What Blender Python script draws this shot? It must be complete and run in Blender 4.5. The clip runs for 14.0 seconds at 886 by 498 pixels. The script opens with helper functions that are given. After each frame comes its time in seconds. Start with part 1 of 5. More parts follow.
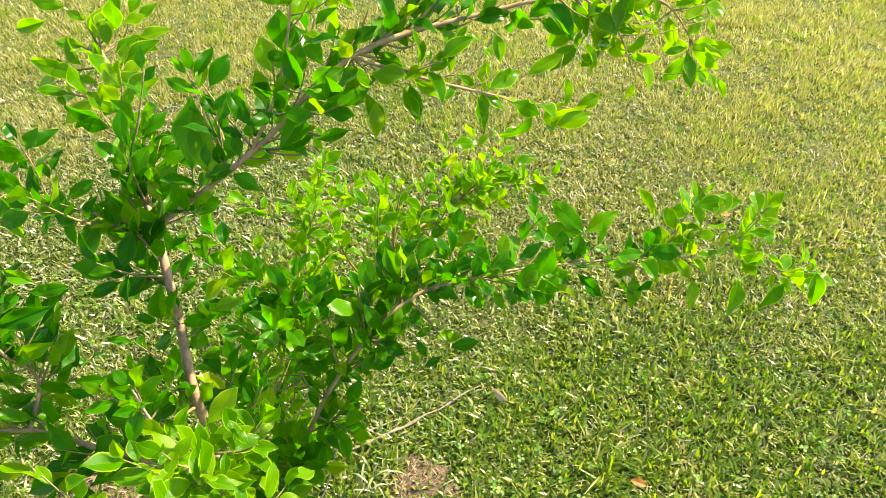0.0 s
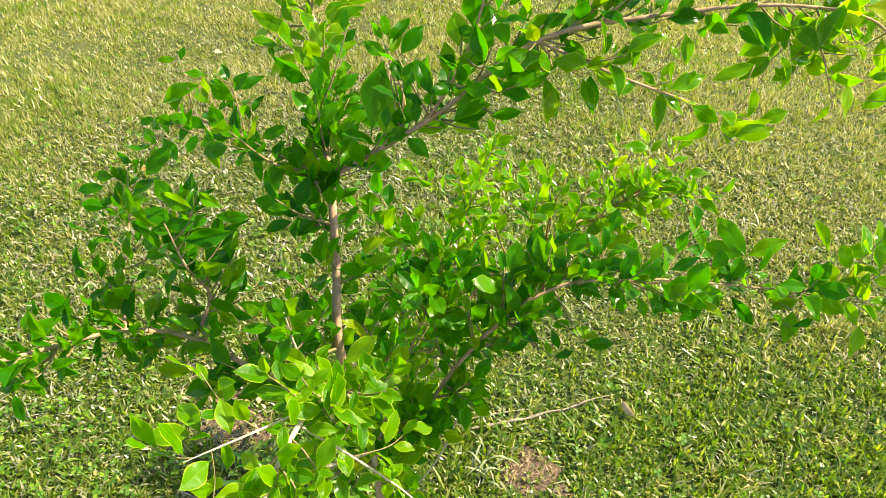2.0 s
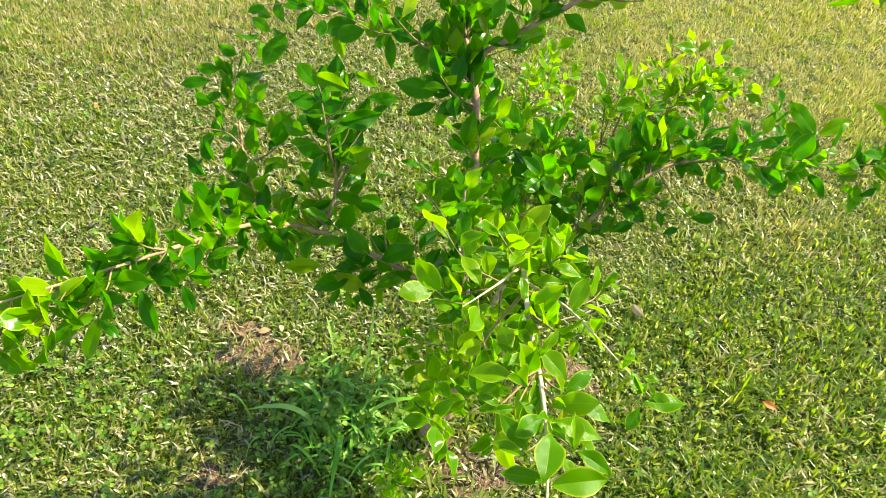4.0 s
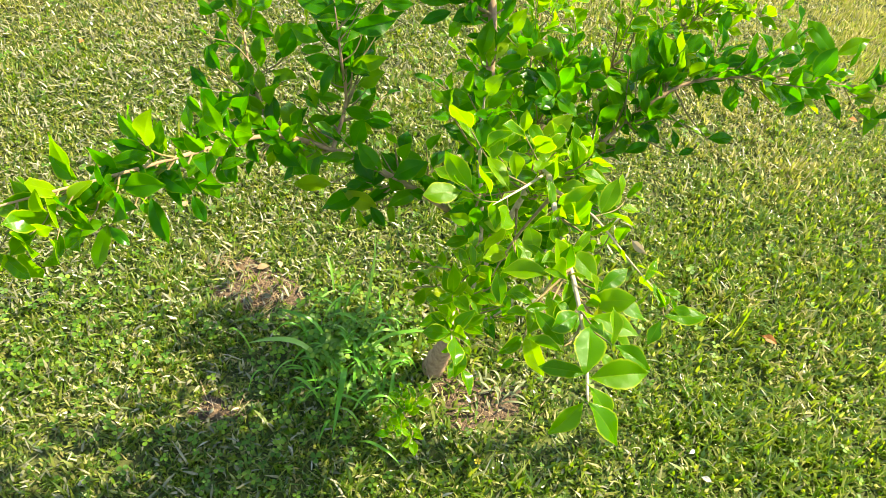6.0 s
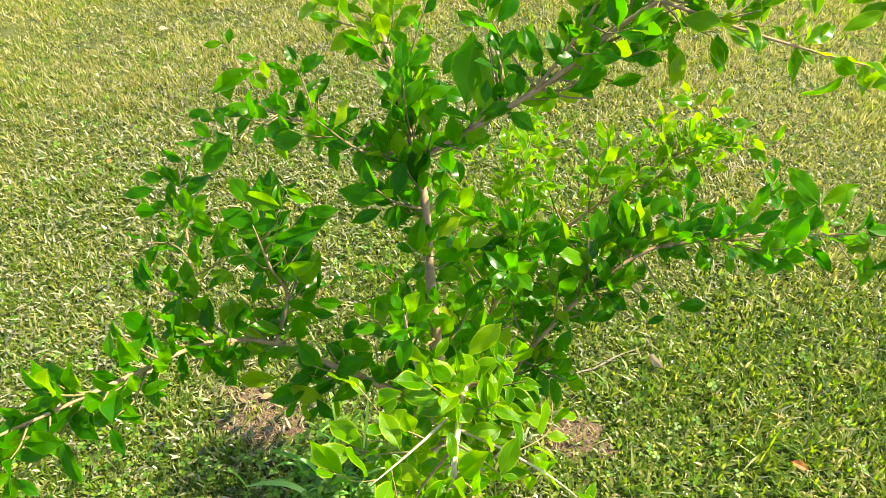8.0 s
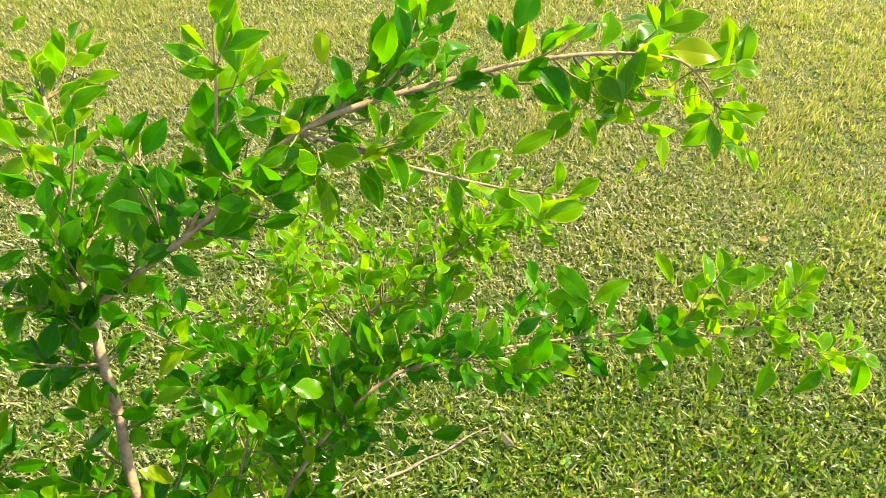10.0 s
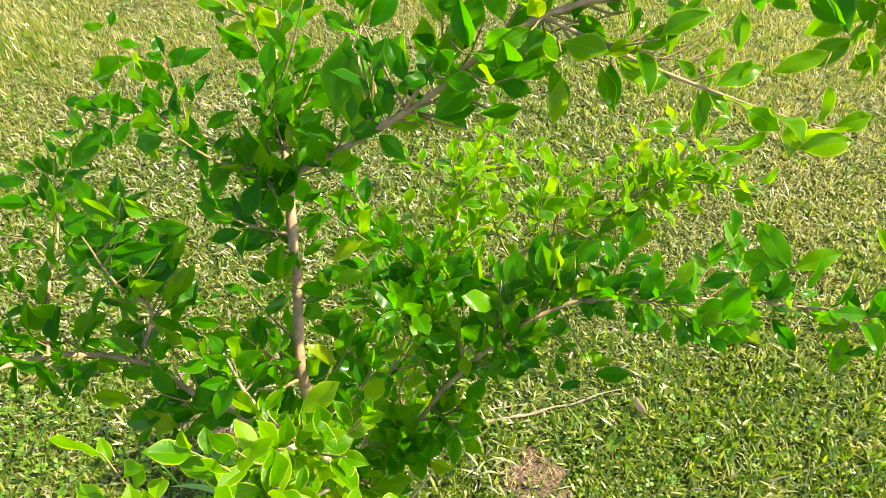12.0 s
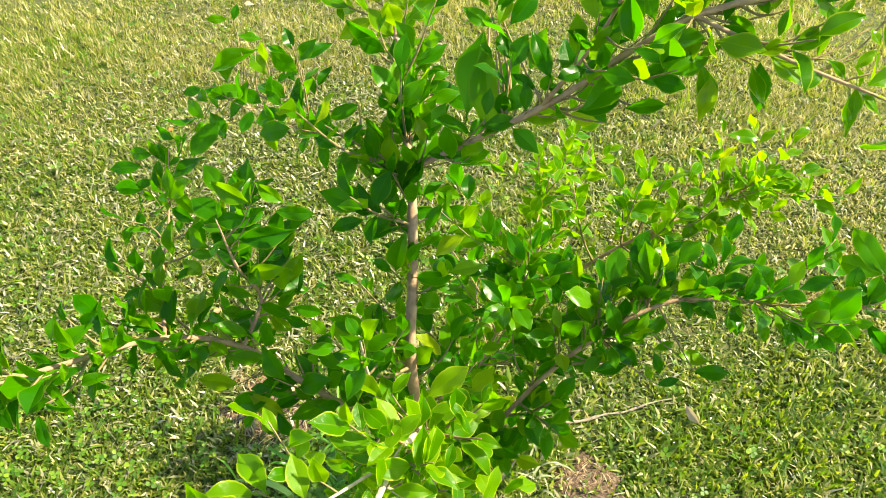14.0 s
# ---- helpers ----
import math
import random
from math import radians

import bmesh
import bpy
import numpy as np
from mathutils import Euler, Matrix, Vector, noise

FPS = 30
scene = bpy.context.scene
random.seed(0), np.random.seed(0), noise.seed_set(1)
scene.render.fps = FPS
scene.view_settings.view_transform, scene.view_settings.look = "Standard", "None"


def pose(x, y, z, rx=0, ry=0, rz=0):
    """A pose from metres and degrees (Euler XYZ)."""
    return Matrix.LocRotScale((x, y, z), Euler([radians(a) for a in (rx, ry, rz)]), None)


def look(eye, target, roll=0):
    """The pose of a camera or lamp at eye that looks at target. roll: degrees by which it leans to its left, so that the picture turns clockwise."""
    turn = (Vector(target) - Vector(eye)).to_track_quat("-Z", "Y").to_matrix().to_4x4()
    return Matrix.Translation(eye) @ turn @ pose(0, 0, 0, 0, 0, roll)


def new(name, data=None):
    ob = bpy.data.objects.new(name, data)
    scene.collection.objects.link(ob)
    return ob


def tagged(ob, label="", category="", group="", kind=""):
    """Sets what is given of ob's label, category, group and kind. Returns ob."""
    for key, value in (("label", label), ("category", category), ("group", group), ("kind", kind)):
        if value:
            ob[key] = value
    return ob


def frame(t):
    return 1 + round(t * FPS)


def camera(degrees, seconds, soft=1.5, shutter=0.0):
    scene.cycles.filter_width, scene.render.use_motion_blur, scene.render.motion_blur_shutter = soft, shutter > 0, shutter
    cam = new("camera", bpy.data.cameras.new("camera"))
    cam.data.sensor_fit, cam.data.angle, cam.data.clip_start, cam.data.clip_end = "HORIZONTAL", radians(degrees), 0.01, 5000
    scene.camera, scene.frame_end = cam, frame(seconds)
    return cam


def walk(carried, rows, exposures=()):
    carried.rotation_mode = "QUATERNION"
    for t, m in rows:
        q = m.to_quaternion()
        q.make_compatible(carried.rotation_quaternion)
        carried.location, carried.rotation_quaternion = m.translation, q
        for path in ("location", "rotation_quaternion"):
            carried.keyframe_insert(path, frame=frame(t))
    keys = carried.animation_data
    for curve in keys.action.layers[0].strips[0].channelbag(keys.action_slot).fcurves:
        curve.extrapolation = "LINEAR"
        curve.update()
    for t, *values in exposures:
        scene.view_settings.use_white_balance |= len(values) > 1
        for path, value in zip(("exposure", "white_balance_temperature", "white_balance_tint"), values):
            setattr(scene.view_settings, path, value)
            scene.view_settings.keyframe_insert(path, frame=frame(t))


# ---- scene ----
cam = camera(62.3, 14.0, 0.75)
PATH = [
    (0, (0.344, -0.754, 1.622), (0.385, 0.749, 0.303), 1.1),
    (0.5, (0.439, -0.728, 1.659), (0.403, 0.841, 0.419), -1.5),
    (1, (0.483, -0.719, 1.655), (0.398, 0.856, 0.427), -1.8),
    (1.5, (0.445, -0.747, 1.644), (0.192, 0.792, 0.392), -1.2),
    (2, (0.353, -0.785, 1.621), (-0.02, 0.662, 0.292), 0.7),
    (2.5, (0.222, -0.844, 1.6), (-0.067, 0.622, 0.271), 3.6),
    (3, (0.097, -0.909, 1.585), (-0.068, 0.572, 0.251), 5.2),
    (3.5, (0.022, -0.951, 1.557), (-0.052, 0.511, 0.195), 5.8),
    (3.7, (0.006, -0.954, 1.547), (-0.04, 0.501, 0.176), 6.5),
    (5.8, (-0.045, -0.979, 1.469), (0.001, 0.384, 0.005), 8.9),
    (6, (-0.047, -0.982, 1.468), (-0.004, 0.382, 0.006), 9.0),
    (6.5, (-0.052, -0.978, 1.474), (-0.018, 0.399, 0.023), 8.2),
    (7, (-0.035, -0.953, 1.504), (0.021, 0.439, 0.069), 6.8),
    (7.5, (0.018, -0.884, 1.562), (0.019, 0.468, 0.088), 4.3),
    (8, (0.111, -0.777, 1.606), (-0.056, 0.637, 0.201), 0.8),
    (8.5, (0.237, -0.686, 1.637), (0.05, 0.763, 0.271), -0.5),
    (9, (0.343, -0.608, 1.643), (0.262, 0.879, 0.308), 0.2),
    (9.2, (0.38, -0.583, 1.641), (0.333, 0.901, 0.301), 0.0),
    (11.3, (0.428, -0.557, 1.578), (0.182, 0.807, 0.136), -1.8),
    (11.5, (0.395, -0.565, 1.567), (0.083, 0.761, 0.103), -1.7),
    (12, (0.335, -0.583, 1.56), (-0.039, 0.753, 0.119), 0.4),
    (12.5, (0.294, -0.602, 1.562), (-0.145, 0.738, 0.143), 0.9),
    (13, (0.279, -0.611, 1.57), (-0.183, 0.75, 0.179), 1.9),
    (13.5, (0.267, -0.619, 1.565), (-0.178, 0.734, 0.16), 2.1),
    (14, (0.212, -0.657, 1.554), (-0.173, 0.708, 0.144), 2.0),
]
walk(cam, [(t, look(eye, target, roll)) for t, eye, target, roll in PATH], [(0.0, 1.70, 7300, 7), (0.7, 1.65, 7300, 7), (1.6, 1.56, 7250, 7), (3.5, 1.57, 7200, 7), (6.0, 1.69, 7350, 7), (8.0, 1.69, 7250, 7), (9.0, 1.72, 7300, 7), (11.5, 1.70, 7300, 7), (14.0, 1.68, 7350, 7)])

# ---- sky, sun and exposure ----
SUN_TURN, SUN_HEIGHT = 63.0, 46.0  # degrees east of the line of sight (+y), degrees above the ground
world = bpy.data.worlds.new("sky")
scene.world = world
world.use_nodes = True
sky = world.node_tree.nodes.new("ShaderNodeTexSky")
sky.sky_type, sky.sun_disc = "NISHITA", False
sky.sun_elevation, sky.sun_rotation = radians(SUN_HEIGHT), radians(SUN_TURN)
world.node_tree.links.new(sky.outputs[0], world.node_tree.nodes["Background"].inputs[0])
world.node_tree.nodes["Background"].inputs[1].default_value = 0.112
sun = new("sun", bpy.data.lights.new("sun", "SUN"))
sun.data.energy, sun.data.angle, sun.data.color = 5.0, radians(0.53), (1.0, 0.90, 0.68)
sun_way = Vector((math.sin(radians(SUN_TURN)) * math.cos(radians(SUN_HEIGHT)),
                  math.cos(radians(SUN_TURN)) * math.cos(radians(SUN_HEIGHT)), math.sin(radians(SUN_HEIGHT))))
sun.matrix_world = look(sun_way * 20, (0, 0, 0))


# ---- materials ----
def material(name):
    m = bpy.data.materials.new(name)
    m.use_nodes = True
    nt = m.node_tree
    return m, nt, nt.nodes["Principled BSDF"]


def node(nt, kind, **sets):
    n = nt.nodes.new(kind)
    for key, value in sets.items():
        n.inputs[key.replace("_", " ")].default_value = value
    return n


def ramp(nt, source, stops):
    r = nt.nodes.new("ShaderNodeValToRGB")
    while len(r.color_ramp.elements) < len(stops):
        r.color_ramp.elements.new(0.5)
    for e, (at, colour) in zip(r.color_ramp.elements, stops):
        e.position, e.color = at, (*colour, 1)
    nt.links.new(source, r.inputs[0])
    return r.outputs[0]


def mix(nt, fac, a, b, how="MIX"):
    n = nt.nodes.new("ShaderNodeMix")
    n.data_type, n.blend_type = "RGBA", how
    for socket, value in ((n.inputs[0], fac), (n.inputs[6], a), (n.inputs[7], b)):
        if isinstance(value, bpy.types.NodeSocket):
            nt.links.new(value, socket)
        elif isinstance(value, tuple):
            socket.default_value = (*value, 1)
        else:
            socket.default_value = value
    return n.outputs[2]


def noise_of(nt, scale, detail=4.0, coords="Object"):
    c = nt.nodes.new("ShaderNodeTexCoord")
    n = node(nt, "ShaderNodeTexNoise", Scale=scale, Detail=detail)
    nt.links.new(c.outputs[coords], n.inputs["Vector"])
    return n.outputs["Fac"]


def bump(nt, shader, height, strength, distance):
    b = node(nt, "ShaderNodeBump", Strength=strength, Distance=distance)
    nt.links.new(height, b.inputs["Height"])
    nt.links.new(b.outputs[0], shader.inputs["Normal"])


def chance(nt, per):
    if per == "object":
        return nt.nodes.new("ShaderNodeObjectInfo").outputs["Random"]
    return nt.nodes.new("ShaderNodeNewGeometry").outputs["Random Per Island"]


def thin_green(name, per, stops, through_stops, share, rough, veins=0.0, gloss=0.5, rim=0.0):
    """A thin blade or leaf: gloss and colour on the face, and light that comes through it."""
    m, nt, face = material(name)
    pick = chance(nt, per)
    base, shine = ramp(nt, pick, stops), ramp(nt, pick, through_stops)
    if veins:
        mottle = noise_of(nt, veins, 5.0)
        base = mix(nt, 0.35, base, ramp(nt, mottle, [(0.3, (0.55, 0.6, 0.4)), (0.7, (1.0, 1.0, 1.0))]), "MULTIPLY")
        bump(nt, face, mottle, 0.25, 0.002)
    if rim:
        # yellowish margin and midrib; the margin's colour also paints sun caught by edges
        across = nt.nodes.new("ShaderNodeSeparateXYZ")
        nt.links.new(nt.nodes.new("ShaderNodeTexCoord").outputs["UV"], across.inputs[0])
        edge = ramp(nt, across.outputs["Y"], [(0.0, (0.3 * rim, 0.3 * rim, 0.3 * rim)), (0.06, (0.0, 0.0, 0.0)), (0.84, (0.0, 0.0, 0.0)), (0.95, (rim, rim, rim))])
        base, shine = mix(nt, edge, base, (0.32, 0.42, 0.02)), mix(nt, edge, shine, (0.56, 0.72, 0.02))
    nt.links.new(base, face.inputs["Base Color"])
    face.inputs["Roughness"].default_value = rough
    face.inputs["Specular IOR Level"].default_value = gloss
    glow = nt.nodes.new("ShaderNodeBsdfTranslucent")
    nt.links.new(shine, glow.inputs[0])
    both = nt.nodes.new("ShaderNodeMixShader")
    both.inputs[0].default_value = share
    nt.links.new(face.outputs[0], both.inputs[1])
    nt.links.new(glow.outputs[0], both.inputs[2])
    nt.links.new(both.outputs[0], nt.nodes["Material Output"].inputs["Surface"])
    return m


LEAF = [(0.0, (0.012, 0.100, 0.001)), (0.45, (0.022, 0.142, 0.001)), (0.80, (0.042, 0.190, 0.002)), (0.975, (0.085, 0.25, 0.004)), (1.0, (0.26, 0.32, 0.010))]
LEAF_SHINE = [(0.0, (0.04, 0.29, 0.001)), (0.45, (0.085, 0.40, 0.002)), (0.8, (0.17, 0.50, 0.003)), (1.0, (0.34, 0.56, 0.010))]
# paler copy of LEAF: young tips, and sunlight painted into front and back leaves
LIT_YOUNG = [(0.0, (0.030, 0.138, 0.001)), (0.45, (0.060, 0.195, 0.002)), (0.85, (0.105, 0.25, 0.003)), (0.97, (0.16, 0.30, 0.006)), (1.0, (0.30, 0.33, 0.012))]
LIT_YOUNG_SHINE = [(0.0, (0.15, 0.48, 0.001)), (0.6, (0.25, 0.58, 0.002)), (0.97, (0.34, 0.62, 0.004)), (1.0, (0.48, 0.60, 0.012))]
lit_young_leaf_material = thin_green("lit_young_leaf", "object", LIT_YOUNG, LIT_YOUNG_SHINE, 0.46, 0.19, 60.0, 0.22, 0.9)
lit_young_foliage_material = thin_green("lit_young_foliage", "island", LIT_YOUNG, LIT_YOUNG_SHINE, 0.48, 0.19, 60.0, 0.22, 0.9)
leaf_material = thin_green("mature_leaf", "object", LEAF, LEAF_SHINE, 0.48, 0.26, 60.0, 0.18, 0.22)
foliage_material = thin_green("mature_foliage", "island", LEAF, LEAF_SHINE, 0.48, 0.26, 60.0, 0.18, 0.22)
GRASS = [(0.0, (0.032, 0.088, 0.006)), (0.40, (0.082, 0.160, 0.011)), (0.68, (0.17, 0.235, 0.022)), (0.84, (0.285, 0.29, 0.07)), (0.94, (0.40, 0.36, 0.16)), (1.0, (0.53, 0.475, 0.29))]
GRASS_SHINE = [(0.0, (0.15, 0.38, 0.005)), (0.45, (0.31, 0.53, 0.008)), (0.85, (0.54, 0.64, 0.035)), (1.0, (0.66, 0.62, 0.28))]
NEAR_GRASS = [(0.0, (0.034, 0.088, 0.006)), (0.40, (0.090, 0.168, 0.011)), (0.74, (0.175, 0.245, 0.026)), (0.89, (0.29, 0.30, 0.08)), (0.965, (0.42, 0.39, 0.20)), (1.0, (0.57, 0.53, 0.37))]
NEAR_SHINE = [(0.0, (0.13, 0.31, 0.004)), (0.45, (0.28, 0.45, 0.007)), (0.85, (0.50, 0.57, 0.03)), (1.0, (0.64, 0.60, 0.28))]
near_grass_material = thin_green("grass_near", "island", NEAR_GRASS, NEAR_SHINE, 0.45, 0.30, 0.0, 0.9)
grass_material = thin_green("grass_green", "island", GRASS, GRASS_SHINE, 0.45, 0.30, 0.0, 0.7)
PALE = [(0.0, (0.14, 0.18, 0.016)), (0.4, (0.27, 0.285, 0.055)), (0.75, (0.44, 0.395, 0.19)), (1.0, (0.63, 0.56, 0.41))]
PALE_SHINE = [(0.0, (0.34, 0.42, 0.03)), (0.6, (0.54, 0.52, 0.10)), (1.0, (0.64, 0.56, 0.26))]
pale_material = thin_green("grass_pale", "island", PALE, PALE_SHINE, 0.42, 0.42)
UNDER = [(0.0, (0.044, 0.092, 0.005)), (0.5, (0.092, 0.150, 0.011)), (0.85, (0.19, 0.21, 0.032)), (1.0, (0.30, 0.26, 0.10))]
under_material = thin_green("grass_under", "island", UNDER, UNDER, 0.35, 0.5)
CLOVER = [(0.0, (0.040, 0.120, 0.006)), (0.6, (0.080, 0.190, 0.010)), (1.0, (0.20, 0.31, 0.018))]
CLOVER_SHINE = [(0.0, (0.14, 0.42, 0.008)), (1.0, (0.34, 0.60, 0.015))]
clover_material = thin_green("clover_green", "island", CLOVER, CLOVER_SHINE, 0.4, 0.55)
weed_material = thin_green("weed_green", "object", CLOVER, CLOVER_SHINE, 0.4, 0.42, 40.0)
# straw, greyed so that it also paints the sheen of glossy blades
STRAW = [(0.0, (0.13, 0.14, 0.07)), (0.5, (0.21, 0.215, 0.12)), (0.85, (0.30, 0.29, 0.19)), (1.0, (0.48, 0.46, 0.35))]
straw_material = thin_green("dry_straw", "island", STRAW, STRAW, 0.25, 0.7)
TANGLE = [(0.0, (0.16, 0.095, 0.05)), (0.6, (0.40, 0.27, 0.15)), (1.0, (0.60, 0.47, 0.30))]
tangle_material = thin_green("dead_grass", "island", TANGLE, TANGLE, 0.25, 0.7)
DEAD = [(0.0, (0.42, 0.15, 0.03)), (1.0, (0.52, 0.20, 0.04))]
orange_material = thin_green("dead_leaf_orange", "object", DEAD, DEAD, 0.3, 0.6, 50.0)
BROWN = [(0.0, (0.30, 0.19, 0.10)), (1.0, (0.52, 0.40, 0.26))]
brown_material = thin_green("dead_leaf_brown", "object", BROWN, BROWN, 0.25, 0.7, 50.0)


def bark(name, low, high, scale):
    m, nt, face = material(name)
    grain = noise_of(nt, scale, 8.0)
    patches = noise_of(nt, scale / 6, 3.0)
    nt.links.new(mix(nt, patches, ramp(nt, grain, [(0.3, low), (0.7, high)]), ramp(nt, grain, [(0.35, high), (0.7, tuple(min(1, c * 1.25) for c in high))])), face.inputs["Base Color"])
    face.inputs["Roughness"].default_value = 0.8
    face.inputs["Specular IOR Level"].default_value = 0.15
    bump(nt, face, grain, 0.6, 0.004)
    return m


bark_material = bark("grey_bark", (0.12, 0.070, 0.038), (0.40, 0.265, 0.165), 90.0)
# front limbs: sunlight painted into the bark; the bare twig is pale itself
pale_lit_bark_material = bark("pale_lit_bark", (0.23, 0.165, 0.105), (0.52, 0.42, 0.31), 110.0)
twig_material = bark("twig_bark", (0.11, 0.085, 0.035), (0.27, 0.21, 0.10), 160.0)
stick_material = bark("dry_wood", (0.075, 0.060, 0.042), (0.27, 0.23, 0.17), 150.0)


def soil(name):
    m, nt, face = material(name)
    wide, fine = noise_of(nt, 2.2, 4.0), noise_of(nt, 55.0, 8.0)
    earth = ramp(nt, fine, [(0.30, (0.027, 0.022, 0.010)), (0.55, (0.068, 0.053, 0.022)), (0.75, (0.14, 0.11, 0.05))])
    thatch = ramp(nt, fine, [(0.30, (0.023, 0.037, 0.005)), (0.55, (0.056, 0.078, 0.011)), (0.75, (0.12, 0.125, 0.03))])
    floor_ = mix(nt, ramp(nt, wide, [(0.36, (0.6, 0.6, 0.6)), (0.58, (1.0, 1.0, 1.0))]), earth, thatch)
    # beyond the blades the sheet is lawn
    away = nt.nodes.new("ShaderNodeVectorMath")
    away.operation = "LENGTH"
    middle = nt.nodes.new("ShaderNodeVectorMath")
    middle.operation = "SUBTRACT"
    middle.inputs[1].default_value = (0.2, 1.2, 0.0)
    nt.links.new(nt.nodes.new("ShaderNodeTexCoord").outputs["Object"], middle.inputs[0])
    nt.links.new(middle.outputs[0], away.inputs[0])
    turf = ramp(nt, noise_of(nt, 30.0, 8.0), [(0.30, (0.030, 0.045, 0.007)), (0.5, (0.062, 0.082, 0.013)), (0.7, (0.125, 0.135, 0.036))])
    reach = nt.nodes.new("ShaderNodeMapRange")
    reach.inputs["From Min"].default_value, reach.inputs["From Max"].default_value = 1.9, 3.7
    nt.links.new(away.outputs["Value"], reach.inputs["Value"])
    nt.links.new(mix(nt, reach.outputs[0], floor_, turf), face.inputs["Base Color"])
    face.inputs["Roughness"].default_value = 0.95
    bump(nt, face, fine, 0.8, 0.01)
    return m


def bare_earth(name):
    m, nt, face = material(name)
    fine = noise_of(nt, 120.0, 9.0)
    nt.links.new(ramp(nt, fine, [(0.30, (0.030, 0.020, 0.012)), (0.55, (0.105, 0.070, 0.043)), (0.75, (0.25, 0.175, 0.11))]), face.inputs["Base Color"])
    face.inputs["Roughness"].default_value = 0.95
    bump(nt, face, fine, 0.9, 0.008)
    return m


ground_material, earth_material = soil("lawn_soil"), bare_earth("bare_earth")


# ---- building helpers ----
def mesh_of(name, verts, faces, mat, smooth=True, uvs=None):
    me = bpy.data.meshes.new(name)
    me.from_pydata([tuple(v) for v in verts], [], faces)
    if uvs is not None:
        layer = me.uv_layers.new(name="across")
        layer.data.foreach_set("uv", [c for f in faces for i in f for c in uvs[i]])
    me.materials.append(mat)
    if smooth:
        me.shade_smooth()
    if uvs is not None:
        # the crease along the midrib stays sharp
        ends = np.zeros(len(me.edges) * 2, dtype=np.int32)
        me.edges.foreach_get("vertices", ends)
        middle = np.array([v == 0 for _, v in uvs])[ends.reshape(-1, 2)].all(axis=1)
        me.attributes.new("sharp_edge", "BOOLEAN", "EDGE").data.foreach_set("value", middle)
    return me


def bulk_mesh(name, verts, faces, mat, smooth=False):
    """A large mesh from arrays: verts (n, 3), faces (m, k)."""
    me = bpy.data.meshes.new(name)
    n, k = faces.shape
    me.vertices.add(len(verts))
    me.vertices.foreach_set("co", np.ascontiguousarray(verts, dtype=np.float32).ravel())
    me.loops.add(n * k)
    me.loops.foreach_set("vertex_index", np.ascontiguousarray(faces, dtype=np.int32).ravel())
    me.polygons.add(n)
    me.polygons.foreach_set("loop_start", np.arange(0, n * k, k, dtype=np.int32))
    me.materials.append(mat)
    me.update(calc_edges=True)
    if smooth:
        me.shade_smooth()
    return me


def child(name, me, parent, label="", kind=""):
    ob = new(name, me)
    ob.parent = parent
    return tagged(ob, label, kind=kind)


def rise(x, y):
    """Height of the slightly uneven ground."""
    r2 = x * x + y * y
    swell = 0.010 * np.sin(1.7 * x + 0.6) * np.sin(1.3 * y - 0.4) + 0.006 * np.sin(4.1 * x + 2.3 * y) + 0.004 * np.sin(7.3 * y - 5.1 * x + 1.0)
    return swell * np.exp(-r2 / 60.0) * (1 - np.exp(-r2 / 0.05))


# bare spots of the lawn: x, y, half width, half depth
BARE = [(-0.45, 0.18, 0.13, 0.085), (0.11, -0.07, 0.125, 0.085), (-0.46, -0.18, 0.06, 0.035), (0.33, 0.225, 0.10, 0.075)]


def bareness(x, y):
    b = np.zeros_like(x)
    for bx, by, w, d in BARE:
        q = ((x - bx) / w) ** 2 + ((y - by) / d) ** 2
        wob = 0.35 * np.sin(23 * x + 11 * y) * np.sin(19 * y - 7 * x)
        b = np.maximum(b, np.clip(1.5 - q + wob, 0, 1))
    return b


# ---- ground ----
def build_ground():
    u = np.linspace(-1, 1, 181)
    s = 4.0 * u + 40 * u ** 5 + 1500 * u ** 15
    x, y = np.meshgrid(s, s, indexing="ij")
    verts = np.stack([x, y + 1.0, rise(x, y + 1.0)], -1).reshape(-1, 3)
    i = np.arange(181 * 181).reshape(181, 181)
    faces = np.stack([i[:-1, :-1], i[1:, :-1], i[1:, 1:], i[:-1, 1:]], -1).reshape(-1, 4)
    ob = new("ground", bulk_mesh("ground", verts, faces, ground_material, True))
    tagged(ob, "flat brown soil and thatch under a green lawn", "ground", kind="structure")


build_ground()


def build_bare_spot(x, y, w, d, label):
    rng = np.random.default_rng(int(abs(x * 1000 + y * 77)))
    verts, faces = [(x, y, float(rise(np.array(x), np.array(y))) + 0.006)], []
    rings, segs = 5, 22
    for r in range(1, rings + 1):
        for k in range(segs):
            a = 2 * math.pi * k / segs
            f = r / rings * (0.95 + 0.22 * math.sin(3 * a + x * 9) + 0.16 * math.sin(5 * a + y * 20) + 0.10 * math.sin(8 * a + x * 31))
            px, py = x + w * f * math.cos(a), y + d * f * math.sin(a)
            top = 0.003 * (1 - (r / rings) ** 2) + 0.004 * rng.random() - (0.006 if r == rings else 0)
            verts.append((px, py, float(rise(np.array(px), np.array(py))) + top))
    for k in range(segs):
        faces.append((0, 1 + k, 1 + (k + 1) % segs))
        for r in range(rings - 1):
            a, b = 1 + r * segs + k, 1 + r * segs + (k + 1) % segs
            faces.append((a, a + segs, b + segs, b))
    tagged(new("bare_soil_patch", mesh_of("bare_soil_patch", verts, faces, earth_material)), label, "soil patch", "bare spots in the lawn", "structure")


for spot in BARE:
    build_bare_spot(*spot, "bare patch of dry reddish brown soil in the lawn")


